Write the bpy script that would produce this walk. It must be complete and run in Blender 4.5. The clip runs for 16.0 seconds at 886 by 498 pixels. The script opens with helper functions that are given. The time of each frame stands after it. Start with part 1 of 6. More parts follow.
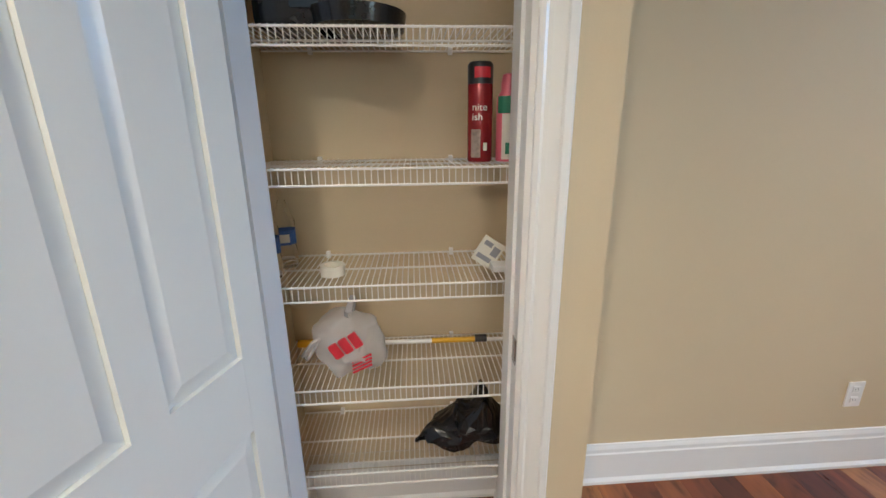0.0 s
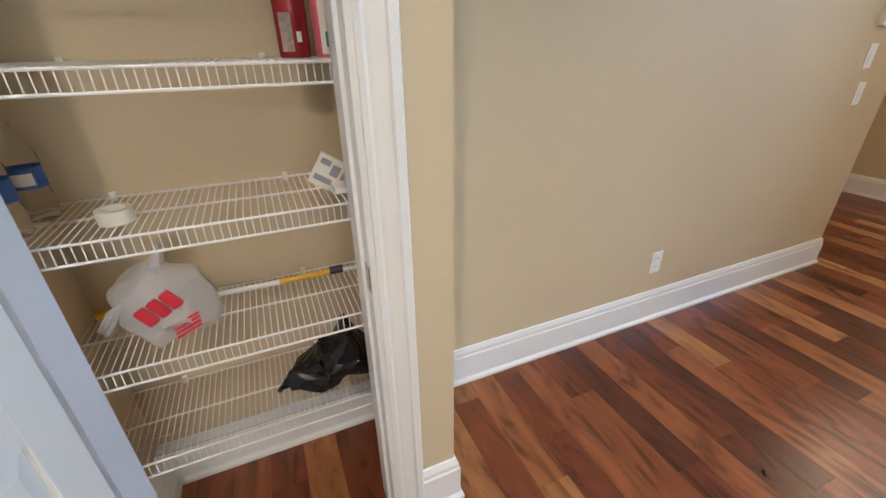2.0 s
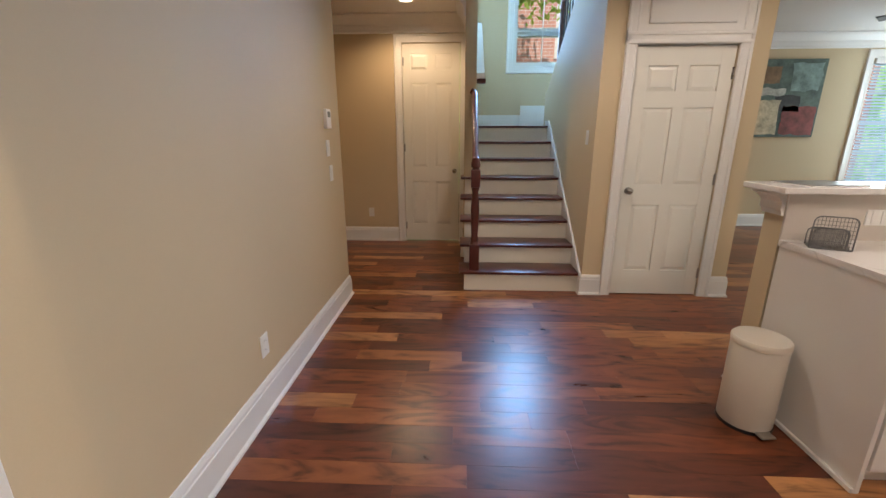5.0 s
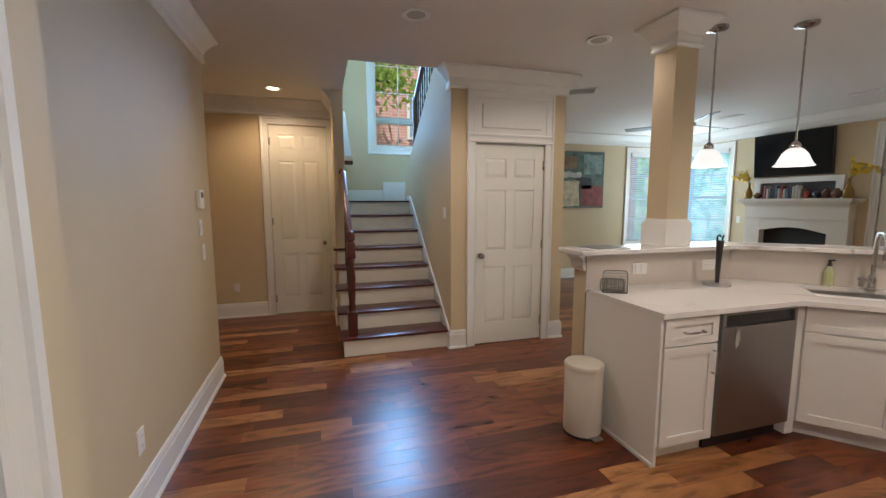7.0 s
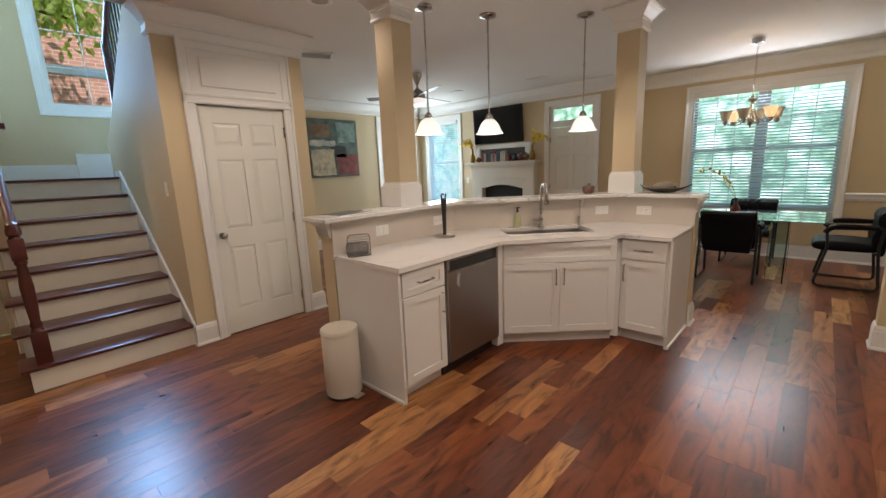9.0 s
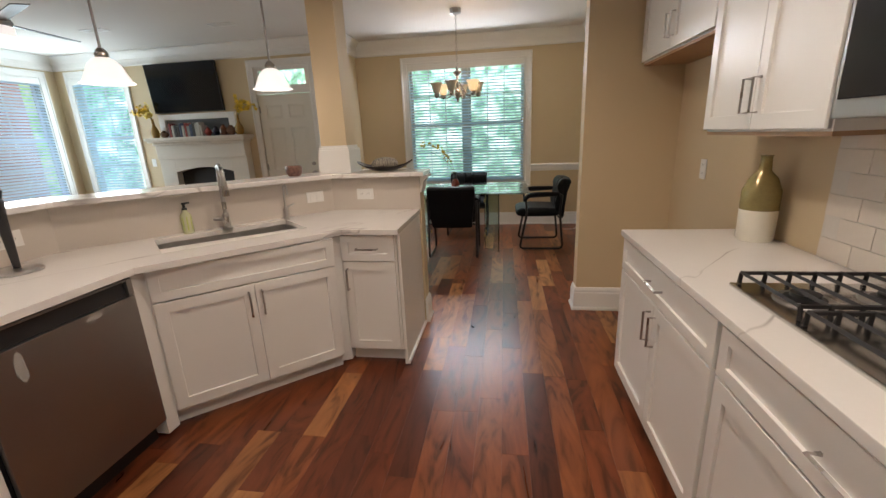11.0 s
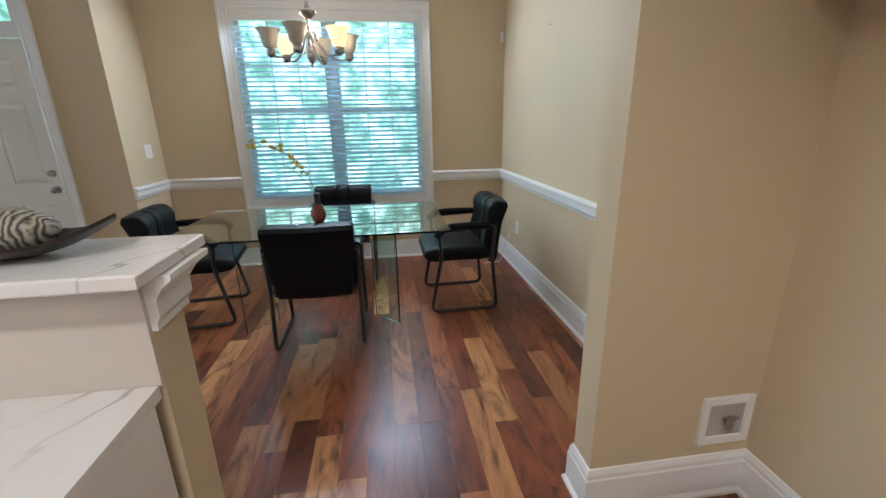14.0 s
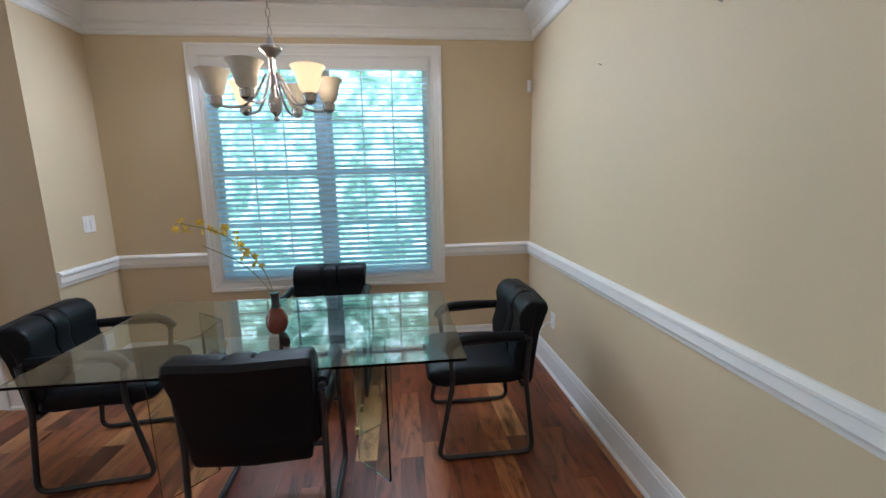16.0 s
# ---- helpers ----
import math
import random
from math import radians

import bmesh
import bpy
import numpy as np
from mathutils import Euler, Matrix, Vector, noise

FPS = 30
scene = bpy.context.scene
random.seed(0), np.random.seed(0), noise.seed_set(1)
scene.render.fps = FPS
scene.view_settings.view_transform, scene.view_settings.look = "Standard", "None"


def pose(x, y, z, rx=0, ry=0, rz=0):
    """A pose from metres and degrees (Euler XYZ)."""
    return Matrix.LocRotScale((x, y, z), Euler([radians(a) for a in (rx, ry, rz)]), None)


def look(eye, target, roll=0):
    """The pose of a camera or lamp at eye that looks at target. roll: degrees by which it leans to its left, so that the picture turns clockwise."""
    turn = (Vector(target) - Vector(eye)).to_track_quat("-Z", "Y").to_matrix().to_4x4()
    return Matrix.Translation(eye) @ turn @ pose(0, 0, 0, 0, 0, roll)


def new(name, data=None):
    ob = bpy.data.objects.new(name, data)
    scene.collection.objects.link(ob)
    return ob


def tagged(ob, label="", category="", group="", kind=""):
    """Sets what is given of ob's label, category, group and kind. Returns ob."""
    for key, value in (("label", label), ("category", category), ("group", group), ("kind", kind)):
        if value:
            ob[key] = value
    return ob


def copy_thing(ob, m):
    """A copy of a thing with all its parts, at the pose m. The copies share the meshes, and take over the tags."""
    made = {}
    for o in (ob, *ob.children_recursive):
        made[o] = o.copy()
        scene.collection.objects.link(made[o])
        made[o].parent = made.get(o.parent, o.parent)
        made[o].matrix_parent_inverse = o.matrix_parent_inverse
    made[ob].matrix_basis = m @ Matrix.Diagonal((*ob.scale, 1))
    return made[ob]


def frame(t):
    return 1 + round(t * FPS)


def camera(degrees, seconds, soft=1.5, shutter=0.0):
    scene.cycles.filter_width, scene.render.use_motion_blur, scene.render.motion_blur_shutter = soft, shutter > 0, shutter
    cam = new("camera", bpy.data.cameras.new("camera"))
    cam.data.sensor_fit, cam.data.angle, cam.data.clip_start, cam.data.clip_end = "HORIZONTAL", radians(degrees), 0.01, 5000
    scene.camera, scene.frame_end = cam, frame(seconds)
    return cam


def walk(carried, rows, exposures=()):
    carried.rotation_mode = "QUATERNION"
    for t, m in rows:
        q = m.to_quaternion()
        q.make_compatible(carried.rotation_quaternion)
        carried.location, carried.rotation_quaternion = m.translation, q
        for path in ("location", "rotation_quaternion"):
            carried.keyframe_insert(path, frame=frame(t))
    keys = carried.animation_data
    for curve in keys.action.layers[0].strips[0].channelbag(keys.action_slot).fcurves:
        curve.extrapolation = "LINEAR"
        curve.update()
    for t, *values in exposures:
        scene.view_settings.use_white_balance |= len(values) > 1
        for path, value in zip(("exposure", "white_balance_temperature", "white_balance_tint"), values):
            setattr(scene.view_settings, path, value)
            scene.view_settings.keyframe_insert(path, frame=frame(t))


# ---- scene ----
cam = camera(94.5, 16.0)
PATH = [
    (0, (0.094, 0.451, 1.433), (0.222, 2.369, 0.881), -0.6),
    (0.5, (0.103, 0.47, 1.411), (0.287, 2.334, 0.71), -0.7),
    (1, (0.107, 0.484, 1.399), (0.391, 2.293, 0.594), -0.8),
    (1.5, (0.117, 0.499, 1.376), (0.583, 2.251, 0.531), -1.0),
    (2, (0.169, 0.55, 1.376), (0.878, 2.191, 0.479), -0.8),
    (2.5, (0.259, 0.616, 1.343), (1.282, 2.091, 0.46), -1.2),
    (3, (0.329, 0.69, 1.326), (1.663, 1.904, 0.463), -1.3),
    (3.5, (0.309, 0.757, 1.321), (1.918, 1.622, 0.504), -1.2),
    (4, (0.205, 0.827, 1.343), (1.985, 1.365, 0.608), -1.3),
    (4.5, (0.132, 0.825, 1.385), (2.004, 1.114, 0.744), -0.9),
    (4.7, (0.112, 0.813, 1.385), (2.008, 1.017, 0.783), -0.5),
    (6.8, (-0.213, 0.939, 1.483), (1.713, 0.457, 1.24), 0.0),
    (7, (-0.24, 0.956, 1.479), (1.665, 0.392, 1.247), -0.1),
    (7.5, (-0.283, 0.923, 1.474), (1.533, 0.12, 1.231), -0.4),
    (8, (-0.307, 0.886, 1.475), (1.388, -0.138, 1.195), -1.0),
    (8.5, (-0.312, 0.841, 1.472), (1.215, -0.404, 1.133), -1.6),
    (9, (-0.313, 0.759, 1.456), (1.018, -0.681, 1.062), -2.3),
    (9.5, (-0.31, 0.53, 1.446), (0.779, -1.089, 1.008), -2.6),
    (10, (-0.29, 0.304, 1.442), (0.52, -1.461, 0.968), -2.3),
    (10.2, (-0.267, 0.204, 1.431), (0.431, -1.607, 0.947), -2.3),
    (12.3, (-0.042, -1.243, 1.373), (-0.162, -3.153, 0.795), -1.9),
    (12.5, (-0.04, -1.381, 1.385), (-0.189, -3.289, 0.804), -1.8),
    (13, (-0.045, -1.728, 1.391), (-0.228, -3.622, 0.774), -1.5),
    (13.5, (-0.026, -2.074, 1.397), (-0.263, -3.961, 0.778), -1.0),
    (14, (-0.05, -2.359, 1.394), (-0.312, -4.253, 0.807), -1.0),
    (14.5, (-0.064, -2.59, 1.435), (-0.341, -4.496, 0.897), -1.2),
    (15, (-0.071, -2.824, 1.446), (-0.369, -4.753, 1.01), -1.0),
    (15.5, (-0.117, -3.05, 1.483), (-0.392, -4.994, 1.099), -0.8),
    (16, (-0.195, -3.273, 1.481), (-0.396, -5.232, 1.135), -1.1),
]
EXPOSURES = [(0, 0.08, 6300, 11), (1.0, 0.1, 6300, 12), (2.5, 0.2, 6150, 12), (3.5, 0.2, 6700, 16), (4.5, -0.05, 6700, 19), (7, -0.38, 6400, 17), (9, -0.35, 6800, 19), (10, -0.35, 7000, 20), (12.5, -0.32, 6050, 15), (14, 0.05, 5650, 13), (16, -0.02, 5600, 17)]
walk(cam, [(t, look(eye, target, roll)) for t, eye, target, roll in PATH], EXPOSURES)

# ---- world and lights ----
world = bpy.data.worlds.new("sky")
scene.world = world
world.use_nodes = True
wn = world.node_tree
sky = wn.nodes.new("ShaderNodeTexSky")
sky.sky_type, sky.sun_disc = "NISHITA", False
sky.sun_elevation, sky.sun_rotation = radians(49.6), radians(281)
wn.nodes["Background"].inputs["Strength"].default_value = 0.12
wn.links.new(sky.outputs["Color"], wn.nodes["Background"].inputs["Color"])
sun = new("sun", bpy.data.lights.new("sun", "SUN"))
sun.data.energy, sun.data.angle, sun.data.color = 5.0, radians(0.6), (1.0, 0.95, 0.86)
sun.matrix_world = look((-20, 4, 24), (0, 0, 0))


def area(name, eye, target, w, h, power, colour):
    lamp = new(name, bpy.data.lights.new(name, "AREA"))
    lamp.data.shape, lamp.data.size, lamp.data.size_y = "RECTANGLE", w, h
    lamp.data.energy, lamp.data.color = power, colour
    lamp.matrix_world = look(eye, target)
    return lamp


def bulb(name, eye, power, colour, radius=0.04, spot=0):
    lamp = new(name, bpy.data.lights.new(name, "SPOT" if spot else "POINT"))
    lamp.data.energy, lamp.data.color, lamp.data.shadow_soft_size = power, colour, radius
    if spot:
        lamp.data.spot_size, lamp.data.spot_blend = radians(spot), 0.6
    lamp.location = eye
    return lamp


DAY, WARM, SOFTW = (0.82, 0.93, 1.0), (1.0, 0.74, 0.45), (1.0, 0.90, 0.76)
area("daylight_dining_window", (0.42, -6.61, 2.36), (0.42, -4.2, 0.9), 1.6, 0.08, 42, DAY)
area("daylight_stair_window", (6.49, -0.30, 3.22), (3.6, -0.30, 3.22), 0.76, 1.6, 215, (0.25, 0.55, 1.0))
area("daylight_living_window_east", (6.52, -5.27, 1.54), (3, -5.27, 1.54), 0.85, 1.65, 45, (0.74, 0.95, 1.0))
area("daylight_living_window_south", (5.925, -6.03, 1.54), (5.925, -2, 1.54), 0.80, 1.65, 38, (0.74, 0.95, 1.0))
# recessed ceiling lights; only the third is lit, the others are added fill
DOWNLIGHTS_AND_FILL = [(2.64, 0.29, 56), (2.67, -1.19, 26), (4.87, 1.43, 44), (-0.42, -0.35, 95), (0.35, -1.9, 75)]
for x, y, power in DOWNLIGHTS_AND_FILL:
    bulb("downlight_and_fill_lamp", (x, y, 2.70), power, WARM if x > 4 else SOFTW, 0.06, 156)

# ---- small mesh helpers ----


def box(bm, x0, x1, y0, y1, z0, z1, bev=0.0, m=None):
    r = bmesh.ops.create_cube(bm, size=1, matrix=Matrix.Translation(((x0 + x1) / 2, (y0 + y1) / 2, (z0 + z1) / 2)) @ Matrix.Diagonal((abs(x1 - x0), abs(y1 - y0), abs(z1 - z0), 1)))
    vs = r["verts"]
    if bev:
        es = list({e for v in vs for e in v.link_edges})
        r = bmesh.ops.bevel(bm, geom=es, offset=bev, segments=2, affect="EDGES", profile=0.6)
        vs = list({v for f in r["faces"] for v in f.verts} | {v for v in vs if v.is_valid})
    if m is not None:
        bmesh.ops.transform(bm, matrix=m, verts=vs)
    return vs


def cyl(bm, p, q, r, r2=None, n=16, caps=True):
    p, q = Vector(p), Vector(q)
    d = q - p
    m = Matrix.Translation((p + q) / 2) @ d.to_track_quat("Z", "Y").to_matrix().to_4x4()
    return bmesh.ops.create_cone(bm, cap_ends=caps, segments=n, radius1=r, radius2=r if r2 is None else r2, depth=d.length, matrix=m)["verts"]


def lathe(bm, prof, n=24, c=(0, 0, 0)):
    """A turned shape: prof is rows of (radius, height)."""
    rings = []
    for r, z in prof:
        rings.append([bm.verts.new((c[0] + r * math.cos(2 * math.pi * k / n), c[1] + r * math.sin(2 * math.pi * k / n), c[2] + z)) for k in range(n)])
    for a, b in zip(rings, rings[1:]):
        for k in range(n):
            bm.faces.new((a[k], a[(k + 1) % n], b[(k + 1) % n], b[k]))
    bm.faces.new(rings[0][::-1])
    bm.faces.new(rings[-1])


def prism(bm, pts, z0, z1):
    """An upright block over a plan polygon."""
    lo, hi = [bm.verts.new((x, y, z0)) for x, y in pts], [bm.verts.new((x, y, z1)) for x, y in pts]
    n = len(pts)
    bm.faces.new(lo[::-1]), bm.faces.new(hi)
    for k in range(n):
        bm.faces.new((lo[k], lo[(k + 1) % n], hi[(k + 1) % n], hi[k]))
    bmesh.ops.recalc_face_normals(bm, faces=bm.faces)


def slab_xz(bm, pts, y0, y1):
    """A block over an outline in x and z, from y0 to y1."""
    a, b = [bm.verts.new((x, y0, z)) for x, z in pts], [bm.verts.new((x, y1, z)) for x, z in pts]
    n = len(pts)
    bm.faces.new(a), bm.faces.new(b[::-1])
    for k in range(n):
        bm.faces.new((a[k], a[(k + 1) % n], b[(k + 1) % n], b[k]))
    bmesh.ops.recalc_face_normals(bm, faces=bm.faces)


def sweep(bm, prof, path, closed=False):
    """Runs a moulding profile of (out, up) along a plan line; out points to the left of the way."""
    n = len(path)
    rows = []
    for k in range(n):
        p = Vector(path[k])
        a = Vector(path[k - 1]) if (k or closed) else None
        b = Vector(path[(k + 1) % n]) if (k < n - 1 or closed) else None
        d1 = (p - a).normalized() if a is not None else (b - p).normalized()
        d2 = (b - p).normalized() if b is not None else d1
        n1, n2 = Vector((-d1.y, d1.x)), Vector((-d2.y, d2.x))
        mid = (n1 + n2).normalized()
        mid = mid / max(0.3, mid.dot(n1))
        rows.append([bm.verts.new((p.x + mid.x * o, p.y + mid.y * o, u)) for o, u in prof])
    m = len(prof)
    for k in range(n if closed else n - 1):
        a, b = rows[k], rows[(k + 1) % n]
        for j in range(m):
            bm.faces.new((a[j], a[(j + 1) % m], b[(j + 1) % m], b[j]))
    if not closed:
        bm.faces.new(rows[0]), bm.faces.new(rows[-1][::-1])
    bmesh.ops.recalc_face_normals(bm, faces=bm.faces)


def tube(bm, pts, r, n=8, closed=False):
    """A round rod along a line of points."""
    pts = [Vector(p) for p in pts]
    rings, m, up = [], len(pts), None
    for k, p in enumerate(pts):
        a, b = pts[(k - 1) % m] if (k or closed) else p, pts[(k + 1) % m] if (k < m - 1 or closed) else p
        d = (b - a).normalized()
        up = d.orthogonal().normalized() if up is None else (up - d * up.dot(d)).normalized()
        side = d.cross(up)
        rings.append([bm.verts.new(p + r * (math.cos(2 * math.pi * j / n) * up + math.sin(2 * math.pi * j / n) * side)) for j in range(n)])
    for k in range(m if closed else m - 1):
        a, b = rings[k], rings[(k + 1) % m]
        for j in range(n):
            bm.faces.new((a[j], a[(j + 1) % n], b[(j + 1) % n], b[j]))
    if not closed:
        bm.faces.new(rings[0][::-1]), bm.faces.new(rings[-1])


def rounded(pts, r, n=5):
    """Rounds the corners of a line of points."""
    pts = [Vector(p) for p in pts]
    out = [pts[0]]
    for a, p, b in zip(pts, pts[1:], pts[2:]):
        s, e = p + (a - p).normalized() * r, p + (b - p).normalized() * r
        out += [s.lerp(p, k / n).lerp(p.lerp(e, k / n), k / n) for k in range(n + 1)]
    return out + [pts[-1]]


def mesh_of(name, bm):
    me = bpy.data.meshes.new(name)
    bm.normal_update()
    bm.to_mesh(me)
    bm.free()
    return me


def part(name, bm, material, parent=None, label="", smooth=False):
    me = mesh_of(name, bm)
    me.materials.append(material)
    if smooth:
        for f in me.polygons:
            f.use_smooth = True
    ob = new(name, me)
    if smooth:
        try:
            me.set_sharp_from_angle(angle=radians(40))
        except AttributeError:
            pass
    if parent is not None:
        ob.parent = parent
    return tagged(ob, label)


def thing(name, label, category, m=None, group="", kind=""):
    ob = new(name)
    ob.empty_display_size = 0.1
    if m is not None:
        ob.matrix_world = m
    return tagged(ob, label, category, group, kind)


def setting(name, bm, material, label, category="wall"):
    return tagged(part(name, bm, material), label, category, "", "structure")


# ---- materials ----


def mat(name, base, rough=0.5, metal=0.0, var=0.08, scale=6.0, fine=90.0, bump=0.03, coat=0.0, spec=0.5, wear=0.05):
    m = bpy.data.materials.new(name)
    m.use_nodes = True
    t = m.node_tree
    b = t.nodes["Principled BSDF"]
    co = t.nodes.new("ShaderNodeTexCoord")
    n1, n2 = t.nodes.new("ShaderNodeTexNoise"), t.nodes.new("ShaderNodeTexNoise")
    n1.inputs["Scale"].default_value, n2.inputs["Scale"].default_value = scale, fine
    n1.inputs["Detail"].default_value = 5
    for n in (n1, n2):
        t.links.new(co.outputs["Object"], n.inputs["Vector"])
    add = t.nodes.new("ShaderNodeMath")
    add.operation = "MULTIPLY_ADD"
    t.links.new(n2.outputs["Fac"], add.inputs[0])
    add.inputs[1].default_value = 0.35
    t.links.new(n1.outputs["Fac"], add.inputs[2])
    ramp = t.nodes.new("ShaderNodeMapRange")
    ramp.inputs["From Min"].default_value, ramp.inputs["From Max"].default_value = 0.35, 1.0
    ramp.inputs["To Min"].default_value, ramp.inputs["To Max"].default_value = 1 - var, 1 + var
    t.links.new(add.outputs[0], ramp.inputs["Value"])
    mul = t.nodes.new("ShaderNodeVectorMath")
    mul.operation = "SCALE"
    mul.inputs[0].default_value = base
    t.links.new(ramp.outputs["Result"], mul.inputs["Scale"])
    t.links.new(mul.outputs["Vector"], b.inputs["Base Color"])
    rr = t.nodes.new("ShaderNodeMapRange")
    rr.inputs["To Min"].default_value, rr.inputs["To Max"].default_value = max(0.02, rough - wear), min(1, rough + wear)
    t.links.new(n1.outputs["Fac"], rr.inputs["Value"])
    t.links.new(rr.outputs["Result"], b.inputs["Roughness"])
    b.inputs["Metallic"].default_value = metal
    b.inputs["Specular IOR Level"].default_value = spec
    b.inputs["Coat Weight"].default_value = coat
    b.inputs["Coat Roughness"].default_value = 0.12
    if bump:
        bp = t.nodes.new("ShaderNodeBump")
        bp.inputs["Strength"].default_value, bp.inputs["Distance"].default_value = bump, 0.01
        t.links.new(n2.outputs["Fac"], bp.inputs["Height"])
        t.links.new(bp.outputs["Normal"], b.inputs["Normal"])
    return m


def glow(name, colour, strength):
    m = bpy.data.materials.new(name)
    m.use_nodes = True
    b = m.node_tree.nodes["Principled BSDF"]
    b.inputs["Base Color"].default_value = (0.8, 0.8, 0.78, 1)
    b.inputs["Emission Color"].default_value = (*colour, 1)
    b.inputs["Emission Strength"].default_value = strength
    return m


def glass(name, colour=(1, 1, 1), rough=0.0, ior=1.45):
    m = bpy.data.materials.new(name)
    m.use_nodes = True
    b = m.node_tree.nodes["Principled BSDF"]
    b.inputs["Base Color"].default_value = (*colour, 1)
    b.inputs["Transmission Weight"].default_value = 1
    b.inputs["Roughness"].default_value = rough
    b.inputs["IOR"].default_value = ior
    return m


def wood_floor(name, island):
    """Varied acacia boards: each board takes its own tone, with grain along y."""
    m = bpy.data.materials.new(name)
    m.use_nodes = True
    t = m.node_tree
    b = t.nodes["Principled BSDF"]
    co = t.nodes.new("ShaderNodeNewGeometry")
    src = co.outputs["Random Per Island"] if island else t.nodes.new("ShaderNodeObjectInfo").outputs["Random"]
    off = t.nodes.new("ShaderNodeVectorMath")
    off.operation = "MULTIPLY_ADD"
    comb = t.nodes.new("ShaderNodeCombineXYZ")
    for k in range(3):
        t.links.new(src, comb.inputs[k])
    t.links.new(comb.outputs[0], off.inputs[0])
    off.inputs[1].default_value = (37, 91, 13)
    t.links.new(co.outputs["Position"], off.inputs[2])
    mp = t.nodes.new("ShaderNodeMapping")
    mp.inputs["Scale"].default_value = (5.0, 1.1, 5.0)
    t.links.new(off.outputs[0], mp.inputs["Vector"])
    g = t.nodes.new("ShaderNodeTexNoise")
    g.inputs["Scale"].default_value, g.inputs["Detail"].default_value, g.inputs["Distortion"].default_value = 1.3, 7, 3.4
    t.links.new(mp.outputs[0], g.inputs["Vector"])
    tone = t.nodes.new("ShaderNodeValToRGB")
    tone.color_ramp.elements[0].color, tone.color_ramp.elements[1].color = (0.085, 0.021, 0.010, 1), (0.45, 0.215, 0.085, 1)
    for pos, col in ((0.25, (0.14, 0.034, 0.013, 1)), (0.55, (0.19, 0.050, 0.018, 1)), (0.78, (0.25, 0.078, 0.027, 1)), (0.9, (0.34, 0.14, 0.05, 1))):
        tone.color_ramp.elements.new(pos).color = col
    t.links.new(src, tone.inputs["Fac"])
    gr = t.nodes.new("ShaderNodeValToRGB")
    gr.color_ramp.elements[0].position, gr.color_ramp.elements[0].color = 0.34, (0.42, 0.36, 0.32, 1)
    gr.color_ramp.elements[1].position, gr.color_ramp.elements[1].color = 0.70, (1.35, 1.38, 1.35, 1)
    mid = gr.color_ramp.elements.new(0.47)
    mid.color = (0.95, 0.95, 0.95, 1)
    t.links.new(g.outputs["Fac"], gr.inputs["Fac"])
    mul = t.nodes.new("ShaderNodeVectorMath")
    mul.operation = "MULTIPLY"
    t.links.new(tone.outputs["Color"], mul.inputs[0])
    t.links.new(gr.outputs["Color"], mul.inputs[1])
    t.links.new(mul.outputs[0], b.inputs["Base Color"])
    rr = t.nodes.new("ShaderNodeMapRange")
    rr.inputs["To Min"].default_value, rr.inputs["To Max"].default_value = 0.24, 0.36
    t.links.new(g.outputs["Fac"], rr.inputs["Value"])
    t.links.new(rr.outputs["Result"], b.inputs["Roughness"])
    b.inputs["Specular IOR Level"].default_value = 0.5
    bp = t.nodes.new("ShaderNodeBump")
    bp.inputs["Strength"].default_value, bp.inputs["Distance"].default_value = 0.06, 0.004
    t.links.new(g.outputs["Fac"], bp.inputs["Height"])
    t.links.new(bp.outputs["Normal"], b.inputs["Normal"])
    return m


def quartz(name):
    m = mat(name, (0.78, 0.76, 0.73), 0.14, 0, 0.03, 3, 60, 0.0)
    t = m.node_tree
    b = t.nodes["Principled BSDF"]
    co = t.nodes["Texture Coordinate"]
    n = t.nodes.new("ShaderNodeTexNoise")
    n.inputs["Scale"].default_value, n.inputs["Detail"].default_value, n.inputs["Distortion"].default_value = 1.7, 4, 0.35
    turn, stretch = t.nodes.new("ShaderNodeMapping"), t.nodes.new("ShaderNodeMapping")
    turn.inputs["Rotation"].default_value = (0, 0, radians(-50))
    stretch.inputs["Scale"].default_value = (0.35, 1.5, 1)
    t.links.new(co.outputs["Object"], turn.inputs["Vector"])
    t.links.new(turn.outputs[0], stretch.inputs["Vector"])
    t.links.new(stretch.outputs[0], n.inputs["Vector"])
    r = t.nodes.new("ShaderNodeValToRGB")
    r.color_ramp.elements[0].position, r.color_ramp.elements[0].color = 0.492, (0, 0, 0, 1)
    r.color_ramp.elements[1].position, r.color_ramp.elements[1].color = 0.508, (0, 0, 0, 1)
    r.color_ramp.elements.new(0.5).color = (1, 1, 1, 1)
    t.links.new(n.outputs["Fac"], r.inputs["Fac"])
    gate = t.nodes.new("ShaderNodeTexNoise")
    gate.inputs["Scale"].default_value = 2.3
    t.links.new(co.outputs["Object"], gate.inputs["Vector"])
    gm = t.nodes.new("ShaderNodeMapRange")
    gm.inputs["From Min"].default_value, gm.inputs["From Max"].default_value, gm.inputs["To Max"].default_value = 0.45, 0.62, 0.75
    t.links.new(gate.outputs["Fac"], gm.inputs["Value"])
    pr = t.nodes.new("ShaderNodeMath")
    pr.operation = "MULTIPLY"
    t.links.new(r.outputs["Color"], pr.inputs[0]), t.links.new(gm.outputs["Result"], pr.inputs[1])
    mix = t.nodes.new("ShaderNodeMix")
    mix.data_type = "RGBA"
    t.links.new(pr.outputs[0], mix.inputs[0])
    t.links.new(b.inputs["Base Color"].links[0].from_socket, mix.inputs[6])
    mix.inputs[7].default_value = (0.30, 0.27, 0.25, 1)
    t.links.new(mix.outputs[2], b.inputs["Base Color"])
    return m


